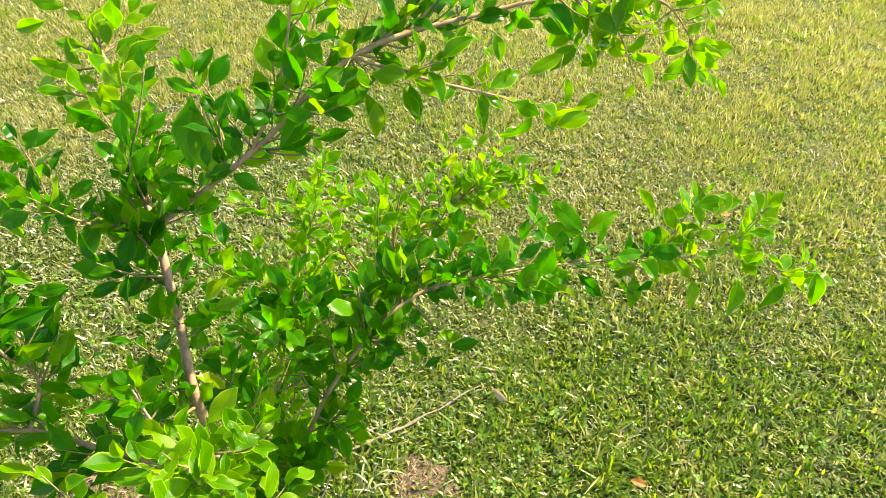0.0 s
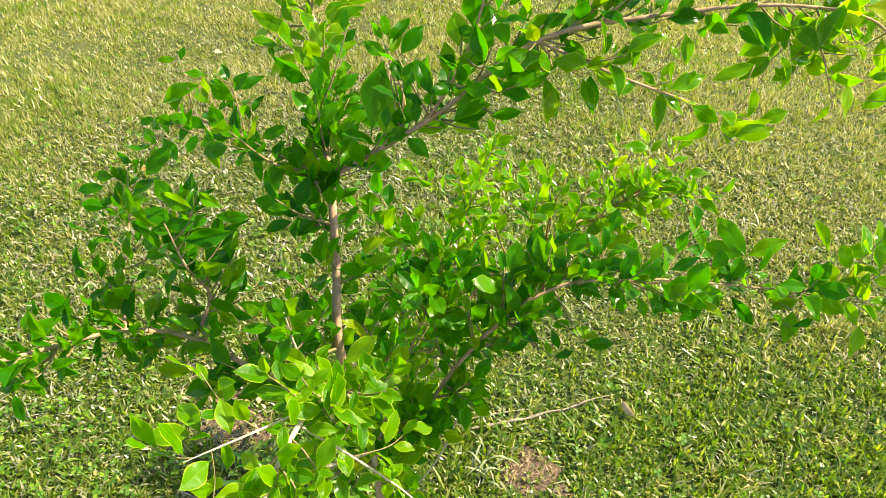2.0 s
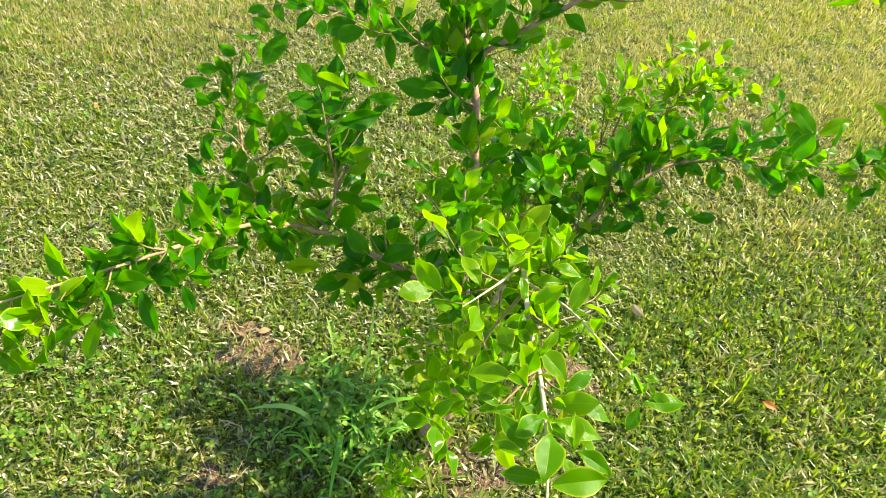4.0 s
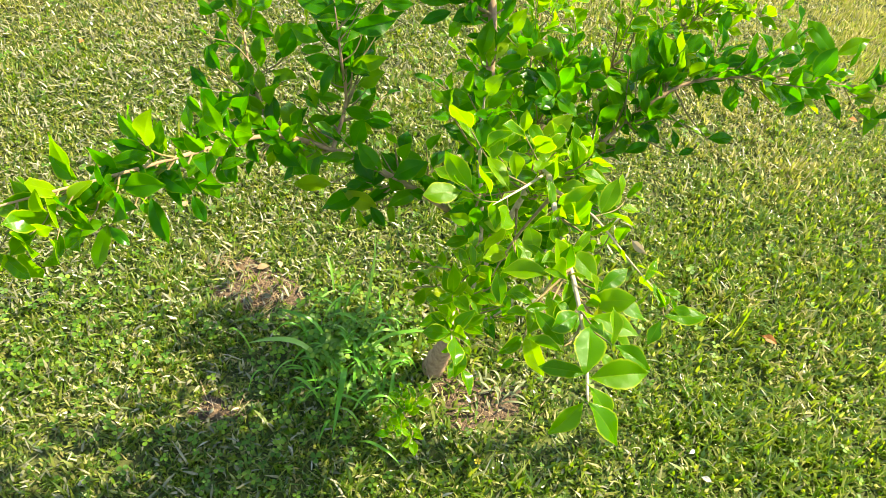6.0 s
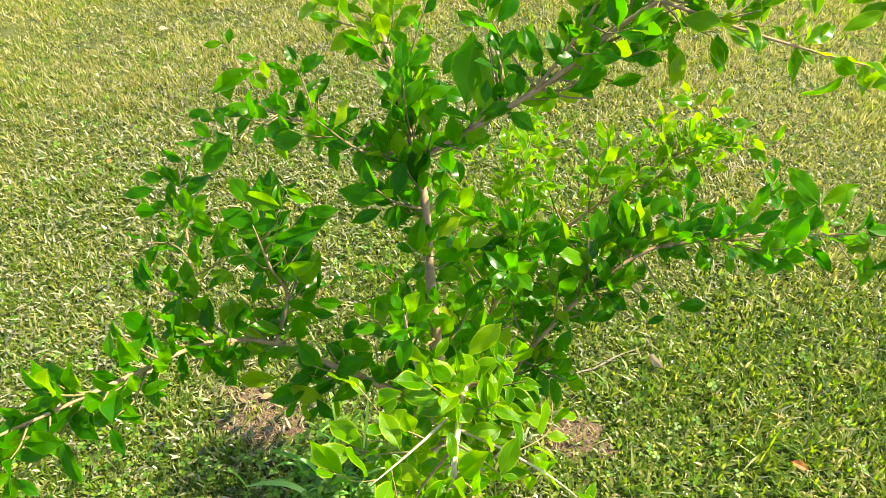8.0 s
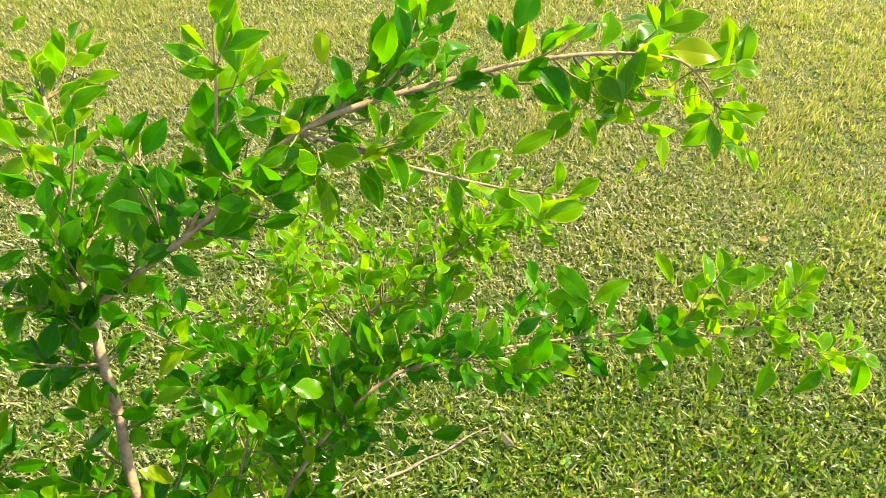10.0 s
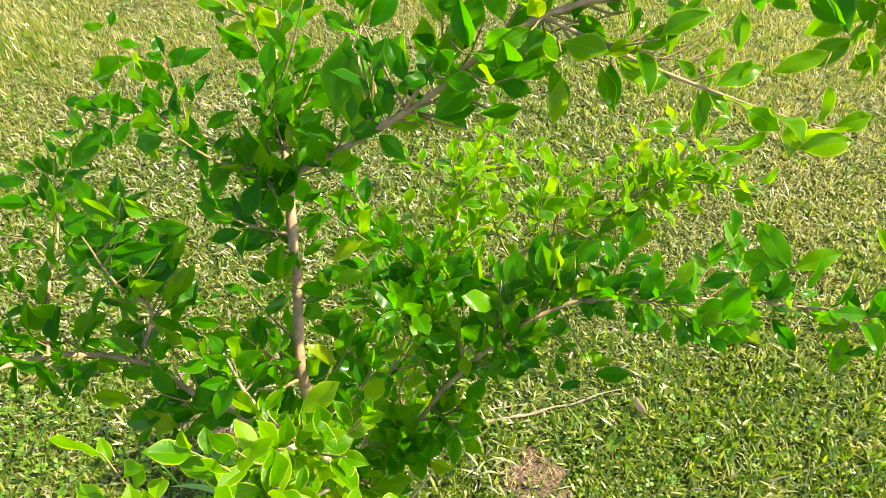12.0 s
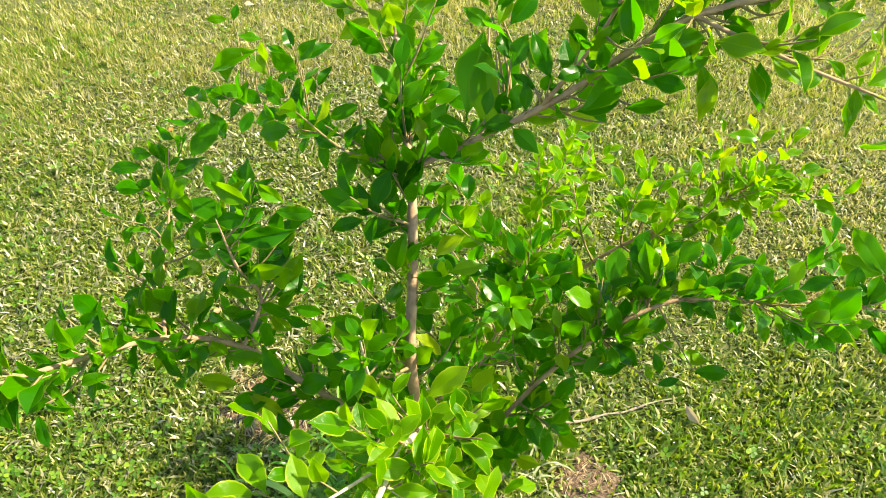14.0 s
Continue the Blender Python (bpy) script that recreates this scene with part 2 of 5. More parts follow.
# ---- lawn ----
def build_blades(name, rng, x, y, length, width, lean, material_, lift=0.0):
    """Bent blades at x, y: five points and three triangles each, every one an island of its own."""
    n = len(x)
    turn, face = rng.uniform(0, 2 * math.pi, n), rng.uniform(-0.9, 0.9, n)
    out = np.stack([np.cos(turn), np.sin(turn)], -1)
    side = np.stack([-np.sin(turn + face), np.cos(turn + face)], -1) * (width / 2)[:, None]
    reach, high = length * np.sin(lean), length * np.cos(lean)
    foot = np.stack([x, y, rise(x, y) - 0.002 + lift], -1)
    verts = np.zeros((n, 5, 3))
    sag = rng.uniform(0.3, 0.75, n)
    for k, (f, w) in enumerate(((0.0, -0.7), (0.0, 0.7), (0.55, -1.0), (0.55, 1.0), (1.0, 0.0))):
        along = f ** 1.5 if f else 0.0
        up = f * (1 - 0.45 * sag * f)
        verts[:, k, :2] = foot[:, :2] + out * (reach * along)[:, None] + side * w
        verts[:, k, 2] = foot[:, 2] + high * up
    i = np.arange(n)[:, None] * 5
    faces = np.concatenate([i + np.array([[0, 1, 3]]), i + np.array([[0, 3, 2]]), i + np.array([[2, 3, 4]])], 0)
    return bulk_mesh(name, verts.reshape(-1, 3), faces, material_)


def scatter(rng, n, x0, x1, y0, y1):
    return rng.uniform(x0, x1, n), rng.uniform(y0, y1, n)


def patchy(x, y, s=1.0):
    """Smooth irregular patches between 0 and 1: waves of many directions and lengths."""
    rng = np.random.default_rng(31)
    v = np.zeros_like(x)
    for k in range(14):
        a, f, p = rng.uniform(0, math.pi), 5.0 * 1.17 ** k * s, rng.uniform(0, 6.28)
        v = v + np.sin(f * (x * math.cos(a) + y * math.sin(a)) + p + 0.8 * np.sin(2.3 * s * (y * math.cos(a) - x * math.sin(a)) + k)) * 0.93 ** k
    return np.clip(0.5 + 0.135 * v, 0, 1)


def build_slivers(name, rng, x, y, length, width, lean, material_):
    """Far blades, one leaning triangle each."""
    n = len(x)
    turn, face = rng.uniform(0, 2 * math.pi, n), rng.uniform(-1.2, 1.2, n)
    side = np.stack([-np.sin(turn + face), np.cos(turn + face)], -1) * (width / 2)[:, None]
    verts = np.zeros((n, 3, 3))
    foot = np.stack([x, y], -1)
    verts[:, 0, :2], verts[:, 1, :2] = foot - side, foot + side
    verts[:, 2, :2] = foot + np.stack([np.cos(turn), np.sin(turn)], -1) * (length * np.sin(lean))[:, None]
    verts[:, :, 2] = rise(x, y)[:, None] - 0.002
    verts[:, 2, 2] += length * np.cos(lean)
    return bulk_mesh(name, verts.reshape(-1, 3), np.arange(n * 3).reshape(n, 3), material_)


def build_lawn():
    """Grass in small tufts of eleven blades that lean out of a common foot, thinner and coarser with distance;
    drier tufts are paler, and there are more of them in the open lawn."""
    rng = np.random.default_rng(5)
    x, y = scatter(rng, 210000, -3.9, 4.4, -0.6, 5.4)
    far = np.hypot(x - 0.2, y + 0.7)
    inside = np.abs(x - 0.1) < 1.4 + 0.62 * (y + 0.5)
    thick = np.clip(1.15 / (0.55 + 0.45 * far) ** 1.0, 0.25, 1.0) * np.clip(0.42 + 0.30 * far, 0.5, 1.0) * np.where(inside, 1.0, 0.12)
    keep = rng.random(len(x)) < thick * (1 - np.maximum(bareness(x, y) * 0.82, np.clip(0.55 - 0.8 * patchy(x, y, 1.3), 0, 0.45)))
    x, y, far = x[keep], y[keep], far[keep]
    # dry share; the extra pale tufts on the left also paint sunlit gloss
    dry = rng.random(len(x)) < np.clip(0.04 - 0.14 * np.exp(-((x - 0.3) ** 2 + y ** 2) / 0.09) - 0.25 * np.exp(-((x - 0.5) ** 2 + (y - 0.35) ** 2) / 0.14) - 0.08 * np.exp(-(x - 0.75) ** 2 / 0.9 - (y - 0.1) ** 2 / 0.5) + 0.30 * np.clip((x - 0.55) / 0.5, 0, 1) * np.clip(y + 0.2, 0, 1) + 0.44 * np.maximum(y - 0.75, 0) + 0.22 * np.clip(-x - 0.4, 0, 1) * np.clip(y, 0, 1) + 0.6 * (0.5 - patchy(x, y, 0.6)), 0.02, 0.8)
    coarse = np.maximum(1.22 - 0.10 * far, 0.85 + 0.22 * np.maximum(far - 1.0, 0))
    each = 11
    for near_by in (True, False):
        for pale in (False, True):
            pick = ((far < 2.5) == near_by) & (dry == pale)
            n = int(pick.sum()) * each
            bx, by, c = (np.repeat(q[pick], each) for q in (x, y, coarse))
            vigour = np.repeat(rng.lognormal(0.0, 0.28, n // each), each) * (0.60 + 0.8 * patchy(bx, by, 0.9))
            bx, by = bx + rng.normal(0, 0.011, n) * c, by + rng.normal(0, 0.011, n) * c
            fresh = np.exp(-(bx - 0.75) ** 2 / 0.9 - (by - 0.1) ** 2 / 0.5)
            length = 0.027 * vigour * (1 + 0.45 * fresh) * rng.uniform(0.45, 1.15, n) * (0.8 + 0.2 * c)
            width = 0.0050 * c * (1 + 0.22 * fresh) * rng.uniform(0.6, 1.35, n)
            lean = np.abs(rng.normal(0.72, 0.38, n)).clip(0.05, 1.4)
            name = "dry_lawn_grass" if pale else "lawn_grass"
            make = build_blades if near_by else build_slivers
            ob = new(name, make(name, rng, bx, by, length, width, lean, pale_material if pale else near_grass_material if near_by else grass_material))
            tagged(ob, "pale sun-bleached straw-green grass tufts among the lawn" if pale else "mown lawn of short backlit green grass blades", "grass", kind="stuff")
    x, y = scatter(rng, 70000, -7.0, 7.5, -6.5, 8.0)
    edge = np.minimum(np.minimum((np.abs(x - 0.1) - 1.4 - 0.62 * (y + 0.5)) * -1, y + 0.6), 5.4 - y)
    round_ = np.clip(8.2 - np.hypot(x - 0.2, y - 0.8), 0, 1.5) / 1.5
    keep = rng.random(len(x)) < np.clip(0.5 - edge / 0.5, 0, 1) * round_
    x, y = np.repeat(x[keep], 5), np.repeat(y[keep], 5)
    m = len(x)
    x, y = x + rng.normal(0, 0.03, m), y + rng.normal(0, 0.03, m)
    me = build_slivers("outer_lawn_grass", rng, x, y, 0.042 * rng.uniform(0.5, 1.3, m), 0.015 * rng.uniform(0.6, 1.4, m), np.abs(rng.normal(0.8, 0.3, m)).clip(0.05, 1.4), grass_material)
    tagged(new("lawn_grass", me), "mown green lawn around the tree", "grass", kind="stuff")
    x, y = scatter(rng, 42000, -2.0, 2.3, -0.7, 2.6)
    # more clippings to the left, where they also stand in for blade sheen
    keep = rng.random(len(x)) < 0.05 + 0.95 * np.clip(0.22 - 0.50 * x + 0.25 * y + 0.15 * np.clip((x - 0.55) / 0.4, 0, 1), 0, 1)
    keep &= rng.random(len(x)) < np.clip((2.0 - np.abs(x)) / 0.8, 0, 1) * np.clip((2.6 - y) / 0.8, 0, 1) * np.clip((y + 0.7) / 0.25, 0, 1)
    x, y = x[keep], y[keep]
    m = len(x)
    me = build_blades("lawn_thatch", rng, x, y, 0.021 * rng.lognormal(0, 0.4, m), 0.0054 * rng.uniform(0.5, 1.5, m), rng.uniform(0.8, 1.45, m), straw_material, 0.012)
    tagged(new("lawn_thatch", me), "dry straw-coloured grass clippings lying in the lawn, greyed to paint blade sheen", "dry grass", kind="stuff")
    x, y = scatter(rng, 130000, -2.2, 2.4, -0.8, 2.6)
    keep = (bareness(x, y) < 0.35) & (rng.random(len(x)) < np.clip((2.2 - np.abs(x - 0.1)) / 0.8, 0, 1) * np.clip((2.6 - y) / 0.8, 0, 1))
    x, y = x[keep], y[keep]
    m = len(x)
    me = build_blades("lawn_undergrowth", rng, x, y, 0.022 * rng.lognormal(0, 0.3, m), 0.0052 * rng.uniform(0.5, 1.4, m), rng.uniform(0.7, 1.45, m), under_material, 0.002)
    tagged(new("lawn_undergrowth", me), "short dark green undergrowth between the grass blades", "grass", kind="stuff")
    x = np.concatenate([rng.normal(-0.435, 0.040, 260), rng.normal(-0.54, 0.04, 110), rng.normal(0.10, 0.07, 120), rng.normal(0.31, 0.04, 80), rng.normal(-0.46, 0.03, 60)])
    y = np.concatenate([rng.normal(0.150, 0.030, 260), rng.normal(0.235, 0.02, 110), rng.normal(-0.10, 0.05, 120), rng.normal(0.24, 0.03, 80), rng.normal(-0.18, 0.02, 60)])
    m = len(x)
    me = build_blades("straw_tangle", rng, x, y, 0.028 * rng.lognormal(0, 0.35, m), 0.0016 * rng.uniform(0.6, 1.4, m), rng.uniform(0.9, 1.5, m), tangle_material, 0.006)
    tagged(new("straw_tangle", me), "tangled reddish tan dead grass on bare soil", "dry grass", kind="stuff")


build_lawn()


def build_clover():
    """Three rounded leaflets on each stalk, in loose colonies among the grass."""
    rng = np.random.default_rng(9)
    x = np.concatenate([rng.uniform(-1.9, 1.6, 2600), rng.normal(-0.6, 0.3, 450), rng.normal(-0.22, 0.11, 420), rng.normal(0.75, 0.3, 300)])
    y = np.concatenate([rng.uniform(-0.75, 1.9, 2600), rng.normal(-0.1, 0.22, 450), rng.normal(0.0, 0.12, 420), rng.normal(0.25, 0.3, 300)])
    want = 0.18 + 0.82 * (x < -0.05) * patchy(x, y, 0.8)
    keep = (rng.random(len(x)) < want) & (bareness(x, y) < 0.45)
    x, y = x[keep], y[keep]
    n = len(x)
    tuft = np.exp(-((x + 0.23) ** 2 + (y + 0.02) ** 2) / 0.03)
    high = rng.uniform(0.018, 0.040, n) * (1 + 0.8 * tuft)
    size = rng.uniform(0.006, 0.0130, n) * (1 + 0.35 * tuft)
    tilt, turn = rng.uniform(0, 0.55, n), rng.uniform(0, 2 * math.pi, n)
    heading = rng.uniform(0, 2 * math.pi, n)
    shape = np.array([(0.02, 0.0), (0.45, -0.42), (0.88, -0.40), (1.0, 0.0), (0.88, 0.40), (0.45, 0.42)])
    fold = np.array([0.0, 0.10, 0.12, 0.03, 0.12, 0.10])
    verts, faces = np.zeros((n, 3, 6, 3)), []
    for k in range(3):
        a = turn + k * 2.094
        lx, ly = shape[:, 0][None] * size[:, None], shape[:, 1][None] * size[:, None]
        px = lx * np.cos(a)[:, None] - ly * np.sin(a)[:, None]
        py = lx * np.sin(a)[:, None] + ly * np.cos(a)[:, None]
        slope = (px * np.cos(heading)[:, None] + py * np.sin(heading)[:, None]) * np.tan(tilt)[:, None]
        verts[:, k, :, 0], verts[:, k, :, 1] = x[:, None] + px, y[:, None] + py
        verts[:, k, :, 2] = (rise(x, y) + high)[:, None] + slope + fold[None] * size[:, None]
    i = np.arange(n * 3)[:, None] * 6
    quads = np.concatenate([i + np.array([[0, 1, 2, 3]]), i + np.array([[0, 3, 4, 5]])], 0)
    me = bulk_mesh("clover", verts.reshape(-1, 3), quads, clover_material, True)
    tagged(new("clover", me), "low white clover with rounded three-part leaves in the lawn", "clover", kind="stuff")


build_clover()


# ---- the small tree ----
def smooth_path(points, steps=5):
    """A Catmull-Rom curve through the points, with radius as the fourth number."""
    p = [np.array(q, float) for q in points]
    p = [2 * p[0] - p[1], *p, 2 * p[-1] - p[-2]]
    out = []
    for a, b, c, d in zip(p, p[1:], p[2:], p[3:]):
        for k in range(steps):
            t = k / steps
            out.append(0.5 * (2 * b + (c - a) * t + (2 * a - 5 * b + 4 * c - d) * t * t + (3 * b - a - 3 * c + d) * t ** 3))
    out.append(p[-2])
    return np.array(out)


def tube(path, sides=7, knobs=0.08, seed=0):
    """A tapering, slightly knobbly round stem along a path of x, y, z, radius."""
    rng = np.random.default_rng(seed)
    verts, faces = [], []
    side = Vector((1, 0.2, 0.1))
    for i, q in enumerate(path):
        ahead = Vector(path[min(i + 1, len(path) - 1), :3] - path[max(i - 1, 0), :3]).normalized()
        side = (side - ahead * side.dot(ahead)).normalized()
        up = ahead.cross(side)
        swell = 1 + rng.uniform(-knobs, knobs)
        for k in range(sides):
            a = 2 * math.pi * k / sides
            r = max(q[3], 0.0006) * swell * (1 + rng.uniform(-knobs, knobs) * 0.5)
            verts.append(Vector(q[:3]) + (side * math.cos(a) + up * math.sin(a)) * r)
    for i in range(len(path) - 1):
        for k in range(sides):
            a, b = i * sides + k, i * sides + (k + 1) % sides
            faces.append((a, b, b + sides, a + sides))
    verts += [Vector(path[0, :3]), Vector(path[-1, :3])]
    for k in range(sides):
        faces.append((len(verts) - 2, (k + 1) % sides, k))
        e = (len(path) - 1) * sides
        faces.append((len(verts) - 1, e + k, e + (k + 1) % sides))
    return verts, faces


def leaf_shape(fold, curl, wide, twist):
    """A finely toothed, pointed leaf of length 1 along +x, face up, creased along its midrib, with rolling edges."""
    rows, across = 15, (-1.0, -0.55, 0.0, 0.55, 1.0)
    verts, faces, uvs = [], [], []
    for i in range(rows):
        f = i / (rows - 1)
        w = wide * 0.5 * math.sin(math.pi * f ** 1.04) ** 0.84 * (1.0 if f < 0.72 else 1 - 1.1 * (f - 0.72))
        tooth = 1.022 if i % 2 else 0.975
        w = max(w, 0.010)
        x, z = f, -curl * f * f
        lean = twist * f
        for s in across:
            k = abs(s)
            out = k * (tooth if k == 1 else 1.0)
            roll = 0.55 * math.sin(fold) * (1.0 + 0.8 * math.sin(9 * fold + 4 * curl)) * k * k
            dy, dz = math.copysign(out, s) * w * math.cos(fold), w * (k * math.sin(fold) * 1.25 - roll)
            ripple = 0.034 * math.sin(10 * f + s * 1.3 + 7 * fold) * k
            verts.append((x + 0.03 * k * (1 - f), dy * math.cos(lean) - dz * math.sin(lean) * 0.3, z + dz + dy * math.sin(lean) + ripple))
            uvs.append((f, k))
    n = len(across)
    for i in range(rows - 1):
        for s in range(n - 1):
            a = i * n + s
            faces.append((a, a + n, a + n + 1, a + 1))
    verts += [(-0.12, 0.008, 0.01), (-0.12, -0.008, 0.01)]
    faces.append((len(verts) - 2, len(verts) - 1, 0, n - 1))
    return verts, faces, uvs + [(0, 0), (0, 0)]


LEAF_SHAPES = [leaf_shape(f, c, w, t) for f, c, w, t in ((0.22, 0.10, 0.55, 0.0), (0.32, 0.20, 0.54, 0.4), (0.16, 0.02, 0.56, -0.3), (0.46, 0.30, 0.58, 0.4), (0.26, -0.12, 0.54, -0.4), (0.20, 0.34, 0.52, 0.1), (0.38, 0.14, 0.54, -0.35), (0.18, 0.06, 0.57, 0.3), (0.54, 0.10, 0.58, -0.5), (0.28, 0.22, 0.50, 0.5))]
LEAF_MESHES = [mesh_of("leaf", v, f, leaf_material, True, u) for v, f, u in LEAF_SHAPES]
LIT_YOUNG_MESHES = [mesh_of("leaf", v, f, lit_young_leaf_material, True, u) for v, f, u in LEAF_SHAPES]
# limbs that carry the lighter leaves, sunlight painted into their colour
LIT_YOUNG_LIMBS = ("front", "front_left", "front_right", "front_low", "back", "back_right", "top_droop", "tip_droop", "sucker")

# limbs: points (x, y, z, radius) and leaf length
TRUNK = [(0, 0, -0.03, 0.030), (0.010, -0.006, 0.04, 0.026), (0.024, -0.015, 0.12, 0.021), (0.038, -0.035, 0.24, 0.016), (0.042, -0.075, 0.42, 0.011), (0.036, -0.11, 0.60, 0.009),
         (0.027, -0.130, 0.786, 0.0075), (0.008, -0.070, 0.884, 0.0068), (0.0, -0.044, 0.949, 0.0062), (-0.02, 0.005, 1.0, 0.0062), (-0.066, 0.096, 1.074, 0.0045), (-0.10, 0.18, 1.105, 0.0035), (-0.149, 0.280, 1.14, 0.002)]
BOUGHS = {
    "top": ([(-0.02, 0.002, 0.995, 0.0065), (0.075, 0.005, 1.069, 0.006), (0.15, 0.005, 1.135, 0.0055), (0.262, 0.026, 1.235, 0.0048), (0.408, 0.084, 1.259, 0.0042), (0.52, 0.109, 1.272, 0.0036), (0.615, 0.127, 1.263, 0.0028), (0.66, 0.138, 1.235, 0.002), (0.705, 0.15, 1.175, 0.0012)], 0.042),
    "right": ([(0.036, -0.035, 0.22, 0.012), (0.11, -0.03, 0.48, 0.0095), (0.19, -0.005, 0.67, 0.0085), (0.263, 0.023, 0.774, 0.0075), (0.33, 0.055, 0.82, 0.0065), (0.403, 0.067, 0.838, 0.0055), (0.5, 0.105, 0.828, 0.0046), (0.631, 0.15, 0.803, 0.004), (0.764, 0.152, 0.822, 0.003), (0.874, 0.165, 0.808, 0.002), (0.93, 0.115, 0.795, 0.0012)], 0.043),
    "left": ([(0.036, -0.105, 0.58, 0.009), (-0.03, -0.150, 0.672, 0.008), (-0.10, -0.163, 0.725, 0.0075), (-0.205, -0.150, 0.757, 0.0065), (-0.275, -0.205, 0.815, 0.0055), (-0.332, -0.296, 0.856, 0.0048), (-0.40, -0.39, 0.885, 0.0035), (-0.47, -0.47, 0.905, 0.0022), (-0.54, -0.53, 0.91, 0.0012)], 0.046),
    "left_riser": ([(-0.205, -0.150, 0.757, 0.005), (-0.194, -0.104, 0.81, 0.0042), (-0.195, -0.135, 0.90, 0.003), (-0.203, -0.142, 0.985, 0.0012)], 0.046),
    "outer_riser": ([(-0.275, -0.205, 0.815, 0.0045), (-0.32, -0.13, 0.838, 0.0036), (-0.350, -0.058, 0.858, 0.0030), (-0.364, -0.020, 0.895, 0.0022), (-0.371, 0.009, 0.935, 0.0011)], 0.042),
    "top_riser": ([(0.13, 0.003, 1.12, 0.004), (0.17, -0.005, 1.20, 0.0034), (0.195, -0.012, 1.28, 0.0024), (0.208, -0.01, 1.36, 0.001)], 0.04),
    "top_inner": ([(0.068, 0.010, 1.076, 0.0040), (0.054, 0.055, 1.098, 0.0034), (0.048, 0.088, 1.120, 0.0026), (0.037, 0.131, 1.144, 0.0010)], 0.04),
    "top_droop": ([(0.255, 0.025, 1.232, 0.0036), (0.35, 0.0, 1.215, 0.003), (0.45, -0.012, 1.197, 0.002), (0.515, 0.0, 1.18, 0.001)], 0.044),
    "tip_droop": ([(0.53, 0.11, 1.27, 0.003), (0.575, 0.105, 1.235, 0.0022), (0.61, 0.09, 1.17, 0.001)], 0.042),
    "front_twig": ([(0.050, -0.10, 0.48, 0.006), (0.03, -0.17, 0.68, 0.005), (0.006, -0.207, 0.84, 0.0042), (-0.002, -0.215, 0.94, 0.0015)], 0.04),
    "front": ([(0.042, -0.055, 0.3, 0.01), (0.06, -0.13, 0.55, 0.0085), (0.074, -0.2, 0.74, 0.0075), (0.08, -0.25, 0.851, 0.0065), (0.08, -0.33, 0.92, 0.0055), (0.083, -0.42, 0.94, 0.0045), (0.096, -0.52, 0.95, 0.0035), (0.1, -0.6, 0.96, 0.0025), (0.098, -0.66, 0.965, 0.0015)], 0.038),
    "front_left": ([(0.080, -0.32, 0.912, 0.0042), (0.05, -0.39, 0.95, 0.0034), (0.025, -0.44, 0.975, 0.0022), (0.01, -0.465, 0.985, 0.001)], 0.038),
    "front_right": ([(0.083, -0.36, 0.925, 0.004), (0.14, -0.36, 0.89, 0.0034), (0.21, -0.35, 0.81, 0.0026), (0.27, -0.38, 0.77, 0.0012)], 0.036),
    "front_low": ([(0.055, -0.115, 0.50, 0.005), (0.02, -0.24, 0.62, 0.0042), (0.0, -0.36, 0.70, 0.003), (-0.002, -0.46, 0.73, 0.0012)], 0.036),
    "middle": ([(0.040, -0.075, 0.42, 0.007), (0.08, 0.0, 0.60, 0.0055), (0.12, 0.05, 0.74, 0.004), (0.145, 0.08, 0.84, 0.0015)], 0.041),
    "back": ([(0.036, -0.03, 0.24, 0.009), (0.075, 0.08, 0.42, 0.0075), (0.105, 0.2, 0.58, 0.006), (0.11, 0.33, 0.69, 0.0045), (0.12, 0.42, 0.76, 0.002)], 0.035),
    "back_right": ([(0.098, 0.16, 0.53, 0.0065), (0.2, 0.24, 0.65, 0.0055), (0.3, 0.29, 0.73, 0.0045), (0.41, 0.375, 0.765, 0.003), (0.485, 0.43, 0.79, 0.0015)], 0.037),
    "fork_left": ([(-0.02, 0.002, 0.992, 0.004), (-0.1, 0.02, 1.005, 0.0035), (-0.205, 0.045, 1.017, 0.003), (-0.27, 0.06, 1.02, 0.002), (-0.33, 0.06, 1.01, 0.001)], 0.04),
    "bare": ([(0.046, -0.06, 0.28, 0.0036), (0.105, -0.075, 0.325, 0.0032), (0.156, -0.041, 0.407, 0.0030), (0.186, -0.006, 0.506, 0.0025), (0.212, 0.036, 0.583, 0.0014)], 0.03),
    "sucker": ([(-0.03, -0.13, -0.01, 0.003), (-0.045, -0.19, 0.09, 0.0025), (-0.05, -0.24, 0.19, 0.0012)], 0.026),
}
# tips of the leafy shoots on each limb (x, y, z), in runs from its foot outwards
SHOOTS = {
    "front": [],
    "left": [],
    "right": [],
    "middle": [],
    "top_riser": [],
    "top_droop": [],
    "top": [],
    "outer_riser": [],
    "front_left": [],
    "leader": [],
    "trunk": [],
    "left_riser": [],
    "fork_left": [],
    "front_twig": [],
    "back": [],
    "back_right": [],
    "front_low": [],
    "front_right": [],
    "tip_droop": [],
}
